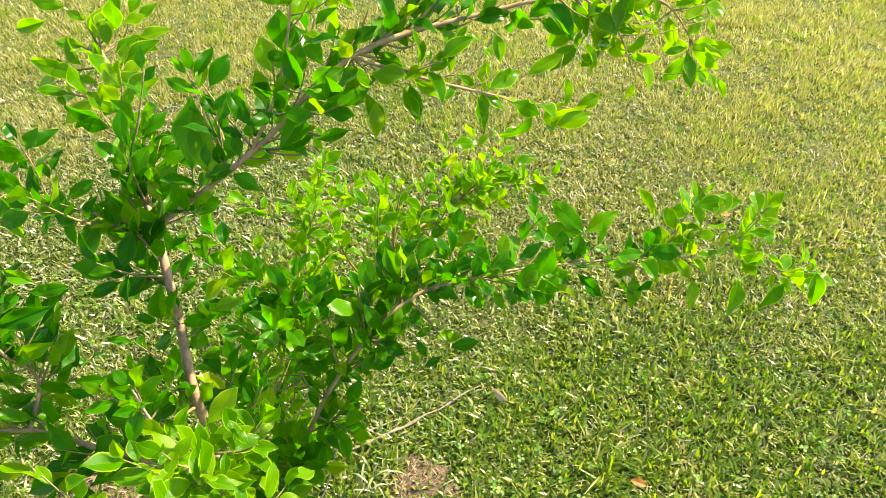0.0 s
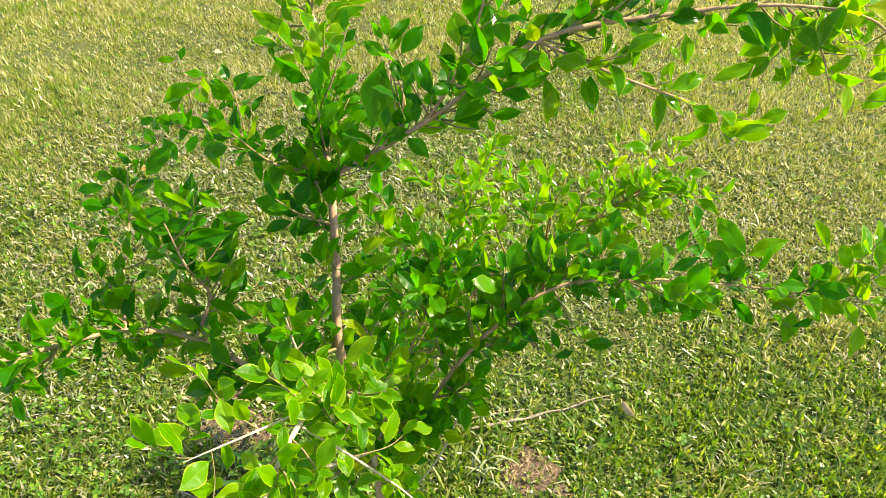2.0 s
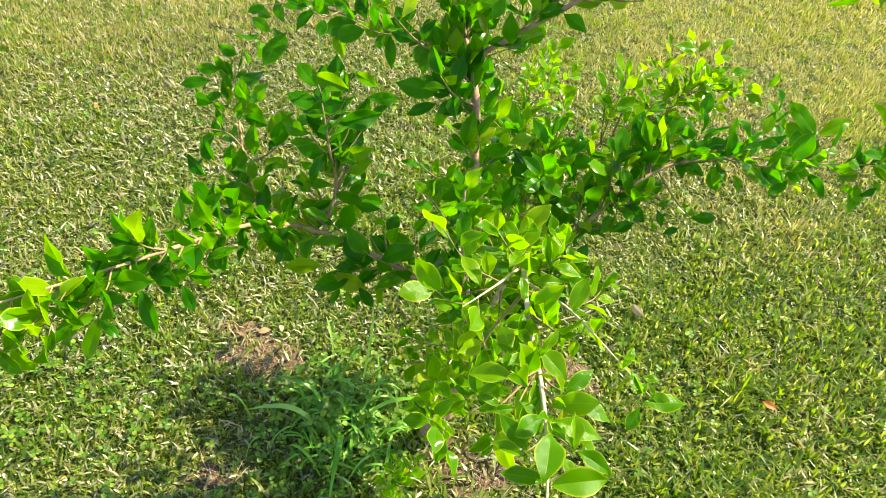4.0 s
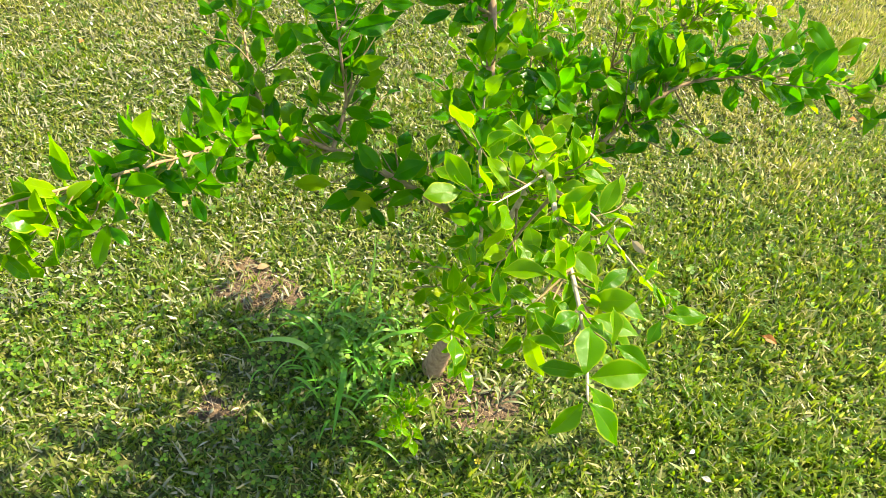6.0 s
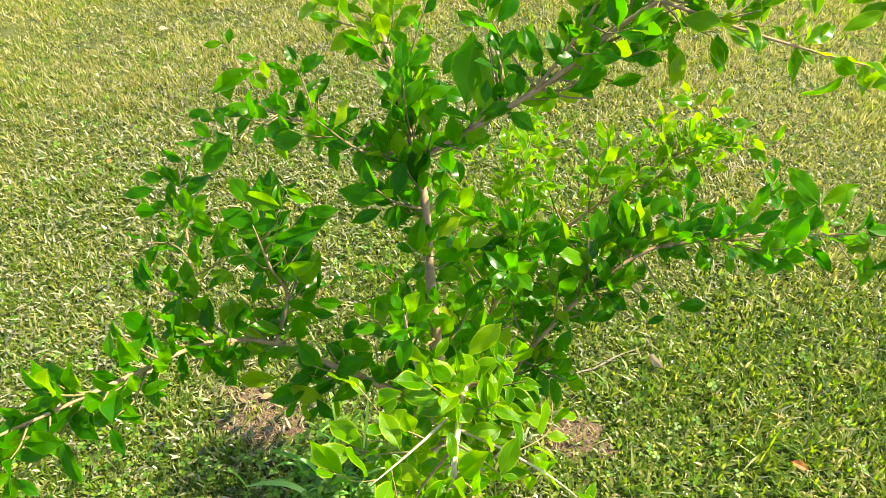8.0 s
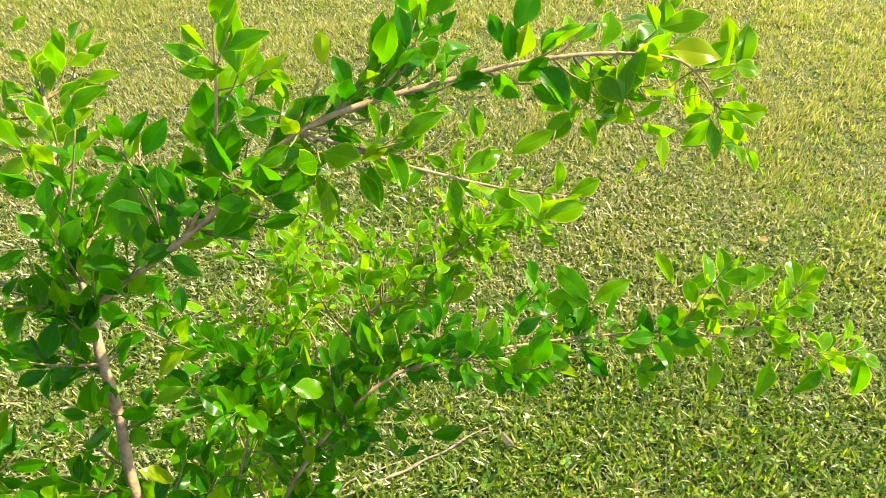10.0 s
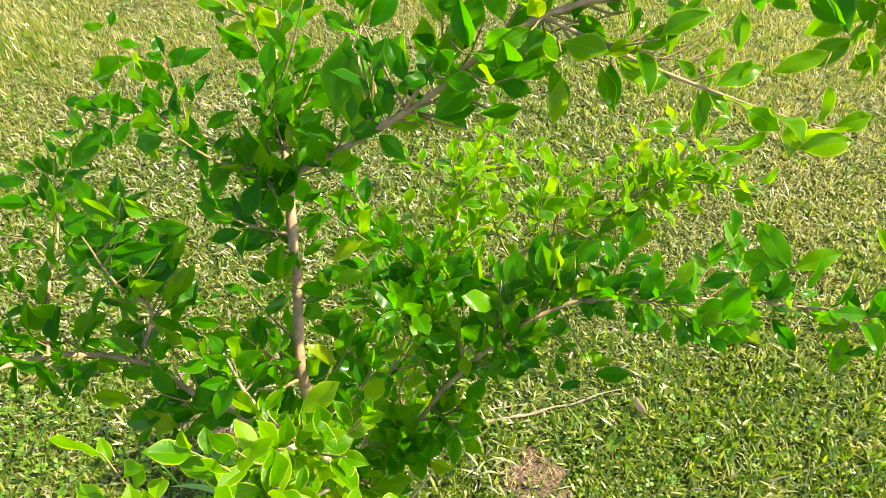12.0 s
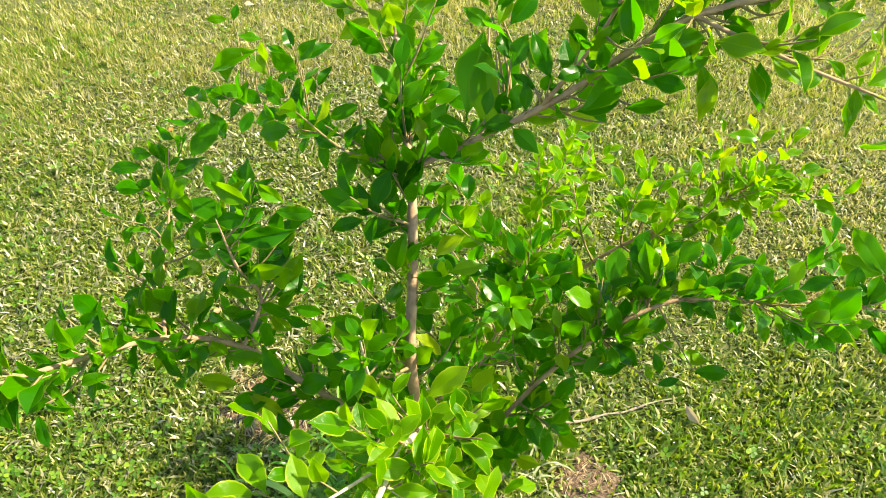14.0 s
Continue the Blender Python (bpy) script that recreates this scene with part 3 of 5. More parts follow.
SHOOTS["front"] += [(0.12, -0.09, 0.34), (-0.02, -0.17, 0.45), (0.10, -0.08, 0.46), (0.08, -0.13, 0.50), (0.07, -0.31, 0.76), (0.07, -0.18, 0.83), (0.10, -0.25, 0.81), (0.06, -0.30, 0.77), (0.14, -0.19, 0.85), (0.08, -0.25, 0.85), (0.12, -0.25, 0.90), (0.12, -0.28, 0.91), (0.15, -0.27, 0.90), (0.09, -0.25, 0.93), (0.09, -0.29, 0.92), (0.07, -0.28, 0.96), (0.07, -0.33, 0.91), (0.07, -0.30, 0.98), (0.07, -0.32, 0.96), (0.07, -0.38, 0.95), (0.03, -0.43, 0.84), (0.08, -0.46, 0.96), (0.10, -0.45, 0.96), (0.12, -0.44, 0.98)]
SHOOTS["front"] += [(0.12, -0.45, 0.94), (0.14, -0.48, 0.94), (0.08, -0.50, 0.96), (0.04, -0.51, 0.88), (0.06, -0.54, 0.88), (0.05, -0.52, 0.92), (0.06, -0.54, 0.99), (0.07, -0.55, 0.95), (0.12, -0.55, 0.95), (0.09, -0.57, 0.95), (0.13, -0.57, 0.95), (0.07, -0.58, 0.91), (0.10, -0.59, 0.98), (0.07, -0.59, 0.97), (0.14, -0.60, 0.88), (0.15, -0.62, 0.97), (0.14, -0.61, 0.94), (0.11, -0.62, 0.95), (0.08, -0.63, 0.97), (0.12, -0.67, 0.94), (0.08, -0.68, 0.95)]
SHOOTS["left"] += [(-0.07, -0.11, 0.76), (-0.11, -0.16, 0.70), (-0.12, -0.14, 0.73), (-0.13, -0.20, 0.69), (-0.13, -0.11, 0.76), (-0.11, -0.06, 0.75), (-0.15, -0.18, 0.73), (-0.11, -0.09, 0.77), (-0.16, -0.19, 0.70), (-0.17, -0.13, 0.68), (-0.22, -0.07, 0.68), (-0.20, -0.19, 0.70), (-0.27, -0.09, 0.72), (-0.24, -0.12, 0.78), (-0.27, -0.10, 0.78), (-0.27, -0.14, 0.74), (-0.20, -0.22, 0.79), (-0.24, -0.22, 0.81), (-0.26, -0.22, 0.82), (-0.28, -0.21, 0.84), (-0.29, -0.24, 0.83), (-0.30, -0.25, 0.80), (-0.34, -0.24, 0.87), (-0.38, -0.26, 0.80)]
SHOOTS["left"] += [(-0.35, -0.26, 0.89), (-0.33, -0.31, 0.81), (-0.31, -0.31, 0.86), (-0.32, -0.34, 0.89), (-0.37, -0.29, 0.90), (-0.32, -0.33, 0.86), (-0.38, -0.31, 0.82), (-0.35, -0.33, 0.88), (-0.36, -0.34, 0.81), (-0.38, -0.37, 0.92), (-0.38, -0.40, 0.89), (-0.37, -0.42, 0.87), (-0.41, -0.41, 0.89), (-0.39, -0.45, 0.84), (-0.40, -0.47, 0.84), (-0.42, -0.46, 0.86), (-0.44, -0.44, 0.87), (-0.44, -0.43, 0.91), (-0.46, -0.45, 0.90), (-0.47, -0.47, 0.89), (-0.47, -0.50, 0.88), (-0.47, -0.52, 0.86)]
SHOOTS["right"] += [(0.18, -0.08, 0.56), (0.17, 0.04, 0.63), (0.23, -0.09, 0.66), (0.19, 0.07, 0.67), (0.24, 0.05, 0.69), (0.24, 0.08, 0.74), (0.20, 0.04, 0.78), (0.28, -0.00, 0.74), (0.26, 0.02, 0.77), (0.22, 0.05, 0.82), (0.28, -0.01, 0.79), (0.33, 0.03, 0.72), (0.25, 0.05, 0.83), (0.28, 0.03, 0.82), (0.31, 0.09, 0.73), (0.32, 0.06, 0.75), (0.29, 0.08, 0.84), (0.31, 0.09, 0.88), (0.31, 0.07, 0.86), (0.32, 0.07, 0.84), (0.29, 0.10, 0.86), (0.29, 0.18, 0.86), (0.32, 0.11, 0.87), (0.35, 0.05, 0.83)]
SHOOTS["right"] += [(0.36, 0.09, 0.80), (0.34, 0.10, 0.92), (0.37, 0.08, 0.83), (0.38, 0.10, 0.87), (0.40, 0.07, 0.84), (0.42, 0.05, 0.82), (0.39, 0.15, 0.86), (0.47, 0.00, 0.90), (0.45, 0.03, 0.92), (0.44, 0.06, 0.84), (0.50, 0.00, 0.88), (0.48, 0.02, 0.91), (0.53, 0.01, 0.90), (0.54, 0.00, 0.88), (0.52, 0.17, 0.89), (0.53, 0.18, 0.88), (0.56, 0.14, 0.83), (0.58, 0.16, 0.89), (0.59, 0.17, 0.81), (0.63, 0.15, 0.81), (0.63, 0.15, 0.84), (0.62, 0.16, 0.88), (0.69, 0.11, 0.77), (0.69, 0.15, 0.94)]
SHOOTS["right"] += [(0.68, 0.07, 0.91), (0.74, 0.16, 0.90), (0.72, 0.11, 0.87), (0.76, 0.15, 0.83), (0.78, 0.17, 0.94), (0.79, 0.13, 0.86), (0.81, 0.15, 0.92), (0.78, 0.11, 0.77), (0.80, 0.13, 0.83), (0.82, 0.14, 0.85), (0.90, 0.18, 0.90), (0.87, 0.17, 0.81), (0.89, 0.16, 0.92), (0.90, 0.14, 0.89), (0.88, 0.14, 0.80), (0.86, 0.10, 0.76), (0.95, 0.18, 0.82), (0.92, 0.10, 0.82), (1.01, 0.19, 0.76), (0.91, 0.10, 0.79), (1.03, 0.18, 0.76), (1.00, 0.12, 0.76), (0.96, 0.12, 0.79)]
SHOOTS["middle"] += [(0.00, 0.01, 0.69), (0.11, 0.07, 0.65), (-0.01, 0.14, 0.75), (0.03, 0.05, 0.78), (0.16, 0.03, 0.75), (0.12, 0.00, 0.80), (0.13, 0.06, 0.78), (0.12, -0.04, 0.84), (0.07, 0.09, 0.82), (0.07, 0.08, 0.84), (0.12, 0.08, 0.83), (0.18, 0.08, 0.81), (0.17, 0.05, 0.82), (0.13, 0.06, 0.83), (0.14, 0.09, 0.84)]
SHOOTS["top_riser"] += [(0.13, 0.01, 1.13), (0.02, 0.07, 1.21), (0.07, 0.00, 1.18), (0.05, 0.07, 1.20), (0.12, 0.02, 1.17), (0.15, 0.02, 1.17), (0.16, -0.01, 1.20), (0.16, 0.02, 1.22), (0.18, 0.02, 1.24), (0.22, -0.06, 1.24), (0.20, -0.04, 1.24), (0.19, -0.02, 1.24), (0.22, 0.03, 1.28), (0.21, 0.04, 1.30), (0.20, -0.01, 1.33), (0.22, -0.01, 1.35)]
SHOOTS["top_droop"] += [(0.25, 0.00, 1.23), (0.27, 0.02, 1.23), (0.29, -0.02, 1.19), (0.29, -0.02, 1.24), (0.28, -0.00, 1.17), (0.28, -0.01, 1.22), (0.33, 0.03, 1.17), (0.32, -0.03, 1.22), (0.33, -0.01, 1.24), (0.34, 0.00, 1.21), (0.36, 0.00, 1.24), (0.36, -0.01, 1.21), (0.41, -0.01, 1.21), (0.40, -0.02, 1.19), (0.41, -0.00, 1.23), (0.44, -0.02, 1.20), (0.49, -0.02, 1.19), (0.47, 0.05, 1.20), (0.49, 0.05, 1.21), (0.51, 0.03, 1.19)]
SHOOTS["top"] += [(0.06, -0.02, 1.05), (0.08, -0.00, 1.07), (0.08, 0.02, 1.07), (0.07, 0.00, 1.09), (0.07, 0.02, 1.13), (0.09, 0.02, 1.13), (0.17, 0.02, 1.12), (0.19, 0.00, 1.14), (0.24, -0.06, 1.19), (0.25, -0.04, 1.21), (0.24, -0.03, 1.23), (0.24, -0.00, 1.25), (0.26, 0.03, 1.25), (0.28, 0.06, 1.30), (0.31, 0.07, 1.29), (0.33, 0.08, 1.29), (0.37, 0.03, 1.25), (0.40, 0.06, 1.23), (0.38, 0.09, 1.27), (0.36, 0.12, 1.31), (0.37, 0.14, 1.27), (0.41, 0.08, 1.26), (0.38, 0.20, 1.27), (0.37, 0.15, 1.32)]
SHOOTS["top"] += [(0.39, 0.18, 1.29), (0.45, 0.12, 1.31), (0.47, 0.13, 1.33), (0.48, 0.09, 1.25), (0.52, 0.09, 1.28), (0.55, 0.14, 1.34), (0.59, 0.16, 1.24), (0.60, 0.09, 1.28), (0.61, 0.15, 1.27), (0.60, 0.14, 1.24), (0.64, 0.28, 1.27), (0.68, 0.14, 1.27), (0.65, 0.27, 1.25), (0.63, 0.18, 1.20), (0.66, 0.17, 1.21), (0.71, 0.16, 1.15), (0.79, 0.24, 1.07), (0.74, 0.17, 1.12), (0.73, 0.18, 1.15), (0.77, 0.20, 1.09)]
SHOOTS["outer_riser"] += [(-0.34, -0.20, 0.85), (-0.31, -0.11, 0.78), (-0.37, -0.10, 0.77), (-0.39, -0.12, 0.77), (-0.36, -0.16, 0.88), (-0.39, -0.09, 0.79), (-0.38, -0.17, 0.86), (-0.31, -0.13, 0.87), (-0.26, -0.06, 0.89), (-0.31, -0.06, 0.92), (-0.33, -0.14, 0.94), (-0.41, -0.02, 0.92), (-0.33, -0.07, 0.93), (-0.39, -0.07, 0.93)]
SHOOTS["front_left"] += [(0.10, -0.34, 0.90), (-0.00, -0.30, 0.95), (0.05, -0.33, 0.97), (0.04, -0.34, 0.98), (0.06, -0.35, 0.96), (0.04, -0.36, 0.99), (-0.02, -0.37, 1.00), (0.02, -0.38, 0.99), (-0.00, -0.43, 0.92), (-0.02, -0.41, 0.95), (0.03, -0.44, 0.98), (-0.04, -0.37, 1.02), (0.04, -0.48, 0.94), (0.03, -0.49, 0.96), (-0.00, -0.47, 1.00), (-0.02, -0.47, 1.01)]
SHOOTS["leader"] += [(-0.01, -0.09, 0.91), (0.01, 0.02, 0.86), (0.00, 0.04, 0.84), (0.01, -0.09, 0.93), (0.00, -0.05, 0.96), (-0.06, -0.03, 0.97), (-0.03, -0.02, 1.00), (-0.02, 0.01, 1.01), (-0.04, -0.01, 1.08), (-0.03, 0.04, 1.05), (-0.03, 0.00, 1.12), (-0.06, 0.00, 1.09), (-0.04, 0.03, 1.11), (-0.04, 0.07, 1.06), (-0.06, 0.08, 1.07), (-0.02, 0.10, 1.07), (-0.05, 0.10, 1.08), (-0.03, 0.09, 1.10), (0.01, 0.13, 1.06), (-0.07, 0.11, 1.10), (-0.05, 0.18, 0.97), (-0.02, 0.11, 1.17), (-0.12, 0.12, 1.10), (-0.09, 0.11, 1.13)]
SHOOTS["leader"] += [(-0.10, 0.12, 1.11), (-0.07, 0.16, 1.11), (-0.10, 0.15, 1.13), (-0.07, 0.15, 1.15), (-0.17, 0.15, 1.07), (-0.15, 0.15, 1.11), (-0.16, 0.17, 1.10), (-0.13, 0.25, 1.15), (-0.22, 0.23, 1.05), (-0.22, 0.24, 1.10), (-0.25, 0.28, 1.03), (-0.27, 0.34, 1.14), (-0.14, 0.27, 1.15), (-0.16, 0.27, 1.19), (-0.20, 0.30, 1.16), (-0.10, 0.29, 1.18), (-0.10, 0.32, 1.17), (-0.24, 0.33, 1.09)]
SHOOTS["trunk"] += [(0.10, -0.07, 0.75), (0.03, -0.14, 0.79), (0.02, -0.12, 0.81), (0.10, -0.05, 0.81), (-0.03, -0.14, 0.86), (-0.02, -0.07, 0.80), (-0.07, -0.06, 0.84), (0.02, -0.02, 0.81), (0.01, -0.07, 0.89), (-0.09, 0.01, 0.83)]
SHOOTS["left_riser"] += [(-0.19, -0.10, 0.75), (-0.17, -0.10, 0.77), (-0.20, -0.00, 0.77), (-0.25, -0.10, 0.81), (-0.18, -0.11, 0.81), (-0.12, -0.01, 0.82), (-0.14, -0.05, 0.80), (-0.14, -0.09, 0.82), (-0.15, -0.11, 0.85), (-0.18, -0.05, 0.85), (-0.19, -0.14, 0.85), (-0.20, -0.10, 0.87), (-0.21, -0.14, 0.87), (-0.24, -0.10, 0.92), (-0.21, -0.08, 0.93), (-0.15, -0.09, 0.93), (-0.15, -0.08, 0.96), (-0.21, -0.14, 0.97), (-0.19, -0.08, 0.98), (-0.17, -0.07, 0.97), (-0.21, -0.11, 0.97), (-0.22, -0.09, 0.98)]
SHOOTS["fork_left"] += [(-0.06, 0.04, 0.97), (-0.07, 0.02, 1.00), (-0.09, -0.05, 0.98), (-0.11, -0.03, 1.06), (-0.13, 0.03, 1.08), (-0.17, 0.03, 1.08), (-0.20, 0.03, 1.03), (-0.16, 0.06, 1.10), (-0.20, 0.01, 1.00), (-0.19, 0.06, 1.10), (-0.24, -0.01, 1.03), (-0.22, 0.05, 1.11), (-0.26, -0.01, 1.06), (-0.30, 0.11, 1.10), (-0.29, 0.08, 1.06), (-0.38, 0.02, 0.93), (-0.33, 0.04, 0.99)]
SHOOTS["front_twig"] += [(0.05, -0.11, 0.52), (0.01, -0.29, 0.78), (-0.00, -0.21, 0.93), (0.01, -0.24, 0.93)]
SHOOTS["back"] += [(0.10, 0.15, 0.53), (0.07, 0.20, 0.65), (0.07, 0.18, 0.67), (-0.04, 0.29, 0.68), (0.10, 0.29, 0.71), (0.16, 0.35, 0.66), (0.11, 0.35, 0.70), (0.15, 0.41, 0.63), (0.20, 0.39, 0.65), (0.10, 0.38, 0.71), (0.14, 0.32, 0.83), (-0.02, 0.38, 0.75), (0.10, 0.39, 0.75), (0.20, 0.44, 0.75), (0.15, 0.40, 0.83)]
SHOOTS["back_right"] += [(0.24, 0.26, 0.83), (0.26, 0.22, 0.86), (0.27, 0.28, 0.86), (0.30, 0.28, 0.87), (0.39, 0.26, 0.86), (0.41, 0.37, 0.75), (0.37, 0.41, 0.81), (0.45, 0.33, 0.83), (0.45, 0.37, 0.82), (0.48, 0.34, 0.78), (0.47, 0.42, 0.78), (0.49, 0.46, 0.83), (0.52, 0.43, 0.80), (0.43, 0.48, 0.84), (0.54, 0.41, 0.79)]
SHOOTS["front_low"] += [(0.04, -0.14, 0.53), (-0.06, -0.21, 0.54), (-0.07, -0.18, 0.57), (0.01, -0.24, 0.56), (-0.02, -0.27, 0.57), (0.02, -0.39, 0.59), (0.03, -0.32, 0.75), (-0.00, -0.40, 0.67)]
SHOOTS["front_right"] += [(0.19, -0.30, 0.88), (0.21, -0.39, 0.85), (0.21, -0.32, 0.80), (0.27, -0.36, 0.77), (0.29, -0.39, 0.77), (0.26, -0.40, 0.74)]
SHOOTS["tip_droop"] += [(0.53, 0.10, 1.21), (0.57, 0.14, 1.22), (0.55, 0.08, 1.20), (0.63, 0.13, 1.16)]
# single leaves that stand out on each limb: foot and tip
SINGLE_LEAVES = {}
SINGLE_LEAVES.setdefault("left", []).extend([((-0.375, -0.386, 0.861), (-0.396, -0.370, 0.890)), ((-0.377, -0.390, 0.858), (-0.370, -0.406, 0.840)), ((-0.400, -0.441, 0.852), (-0.378, -0.449, 0.835)), ((-0.400, -0.439, 0.854), (-0.406, -0.479, 0.827)), ((-0.403, -0.438, 0.857), (-0.436, -0.464, 0.856)), ((-0.428, -0.421, 0.897), (-0.457, -0.421, 0.919)), ((-0.454, -0.460, 0.896), (-0.480, -0.460, 0.916)), ((-0.477, -0.517, 0.876), (-0.449, -0.526, 0.852))])
SINGLE_LEAVES.setdefault("top", []).extend([((0.217, 0.019, 1.209), (0.230, 0.010, 1.193)), ((0.077, 0.004, 1.067), (0.052, 0.043, 1.143)), ((0.033, 0.003, 1.020), (0.063, 0.018, 1.030)), ((-0.054, 0.033, 1.057), (-0.056, 0.061, 1.102)), ((0.691, 0.151, 1.170), (0.700, 0.130, 1.139)), ((0.730, 0.128, 1.152), (0.741, 0.112, 1.133)), ((0.370, 0.094, 1.305), (0.365, 0.108, 1.344)), ((0.370, 0.097, 1.314), (0.411, 0.111, 1.348)), ((0.330, 0.070, 1.277), (0.328, 0.084, 1.310)), ((0.280, 0.053, 1.286), (0.278, 0.066, 1.315)), ((0.604, 0.132, 1.288), (0.593, 0.144, 1.312)), ((0.607, 0.133, 1.291), (0.649, 0.129, 1.306)), ((0.689, 0.146, 1.250), (0.683, 0.164, 1.288)), ((0.540, 0.129, 1.311), (0.545, 0.141, 1.345)), ((0.045, 0.016, 1.078), (0.043, 0.063, 1.152))])
SINGLE_LEAVES.setdefault("top_droop", []).extend([((0.271, 0.004, 1.198), (0.293, -0.020, 1.164)), ((0.315, 0.000, 1.206), (0.332, -0.021, 1.177)), ((0.505, 0.015, 1.214), (0.505, -0.003, 1.186)), ((0.283, -0.008, 1.194), (0.286, -0.031, 1.161))])
SINGLE_LEAVES.setdefault("top_riser", []).extend([((0.134, -0.000, 1.154), (0.109, 0.016, 1.191)), ((0.219, -0.008, 1.310), (0.215, 0.013, 1.364))])
SINGLE_LEAVES.setdefault("tip_droop", []).extend([((0.546, 0.097, 1.206), (0.550, 0.083, 1.182)), ((0.622, 0.097, 1.197), (0.622, 0.074, 1.161))])
SINGLE_LEAVES.setdefault("right", []).extend([((0.916, 0.184, 0.849), (0.917, 0.219, 0.893)), ((0.604, 0.176, 0.841), (0.554, 0.213, 0.878)), ((0.604, 0.176, 0.841), (0.655, 0.193, 0.875)), ((0.600, 0.177, 0.841), (0.539, 0.185, 0.843)), ((0.721, 0.196, 0.865), (0.699, 0.229, 0.899)), ((0.806, 0.199, 0.862), (0.789, 0.236, 0.902)), ((0.810, 0.204, 0.870), (0.860, 0.200, 0.893)), ((0.868, 0.139, 0.776), (0.861, 0.096, 0.734)), ((0.783, 0.126, 0.791), (0.784, 0.088, 0.757)), ((0.687, 0.131, 0.787), (0.685, 0.094, 0.753)), ((0.484, 0.067, 0.804), (0.462, 0.090, 0.826)), ((0.497, 0.060, 0.799), (0.519, 0.074, 0.815)), ((0.976, 0.109, 0.818), (0.972, 0.071, 0.781)), ((0.933, 0.110, 0.792), (0.899, 0.089, 0.755)), ((0.378, -0.007, 0.766), (0.421, -0.001, 0.771)), ((0.288, 0.003, 0.741), (0.262, 0.014, 0.755))])
SINGLE_LEAVES.setdefault("right", []).extend([((0.124, 0.035, 0.735), (0.101, 0.066, 0.767))])
SINGLE_LEAVES.setdefault("fork_left", []).extend([((-0.266, 0.099, 1.056), (-0.320, 0.064, 1.040)), ((-0.304, 0.120, 1.080), (-0.306, 0.136, 1.096)), ((-0.314, 0.122, 1.081), (-0.338, 0.113, 1.079)), ((-0.294, 0.107, 1.068), (-0.265, 0.115, 1.066)), ((-0.200, 0.093, 1.059), (-0.168, 0.120, 1.074)), ((-0.166, 0.069, 1.040), (-0.155, 0.091, 1.058)), ((-0.166, 0.061, 1.032), (-0.179, 0.075, 1.050)), ((-0.299, 0.040, 0.994), (-0.322, 0.060, 1.020)), ((-0.318, 0.031, 0.981), (-0.349, 0.040, 0.999)), ((-0.254, 0.052, 1.016), (-0.280, 0.026, 0.999)), ((-0.203, 0.052, 1.024), (-0.234, 0.061, 1.041)), ((-0.220, 0.031, 1.003), (-0.206, 0.006, 0.974)), ((-0.295, 0.030, 0.983), (-0.320, -0.009, 0.953)), ((-0.157, 0.040, 1.018), (-0.141, 0.017, 0.990)), ((-0.139, 0.026, 1.006), (-0.131, -0.006, 0.974)), ((-0.105, 0.057, 1.034), (-0.134, 0.035, 1.023))])
SINGLE_LEAVES.setdefault("fork_left", []).extend([((-0.084, 0.034, 1.016), (-0.109, 0.012, 1.003)), ((-0.054, 0.016, 1.003), (-0.094, -0.004, 0.996)), ((-0.067, 0.020, 1.005), (-0.061, -0.004, 0.980)), ((-0.219, 0.098, 1.061), (-0.246, 0.096, 1.068)), ((-0.224, 0.090, 1.052), (-0.205, 0.080, 1.036)), ((-0.191, 0.052, 1.023), (-0.206, 0.041, 1.018)), ((-0.052, 0.022, 1.008), (-0.087, 0.035, 1.031))])
SINGLE_LEAVES.setdefault("outer_riser", []).extend([((-0.378, -0.003, 0.922), (-0.403, 0.008, 0.941)), ((-0.390, -0.003, 0.928), (-0.424, -0.012, 0.930)), ((-0.402, -0.017, 0.915), (-0.442, -0.032, 0.913)), ((-0.382, -0.004, 0.922), (-0.376, -0.029, 0.897)), ((-0.369, -0.005, 0.916), (-0.354, 0.009, 0.925)), ((-0.360, -0.022, 0.892), (-0.321, -0.035, 0.868)), ((-0.384, -0.023, 0.900), (-0.405, -0.036, 0.894)), ((-0.364, -0.018, 0.898), (-0.362, -0.006, 0.909)), ((-0.374, -0.040, 0.881), (-0.395, -0.038, 0.889)), ((-0.376, -0.077, 0.859), (-0.389, -0.064, 0.875)), ((-0.330, -0.066, 0.855), (-0.333, -0.050, 0.871)), ((-0.379, -0.136, 0.826), (-0.419, -0.118, 0.842)), ((-0.329, -0.127, 0.836), (-0.338, -0.101, 0.860)), ((-0.309, -0.142, 0.835), (-0.342, -0.136, 0.840)), ((-0.313, -0.051, 0.866), (-0.276, -0.030, 0.887)), ((-0.294, -0.135, 0.843), (-0.281, -0.119, 0.858))])
SINGLE_LEAVES.setdefault("outer_riser", []).extend([((-0.329, -0.161, 0.821), (-0.358, -0.154, 0.827))])
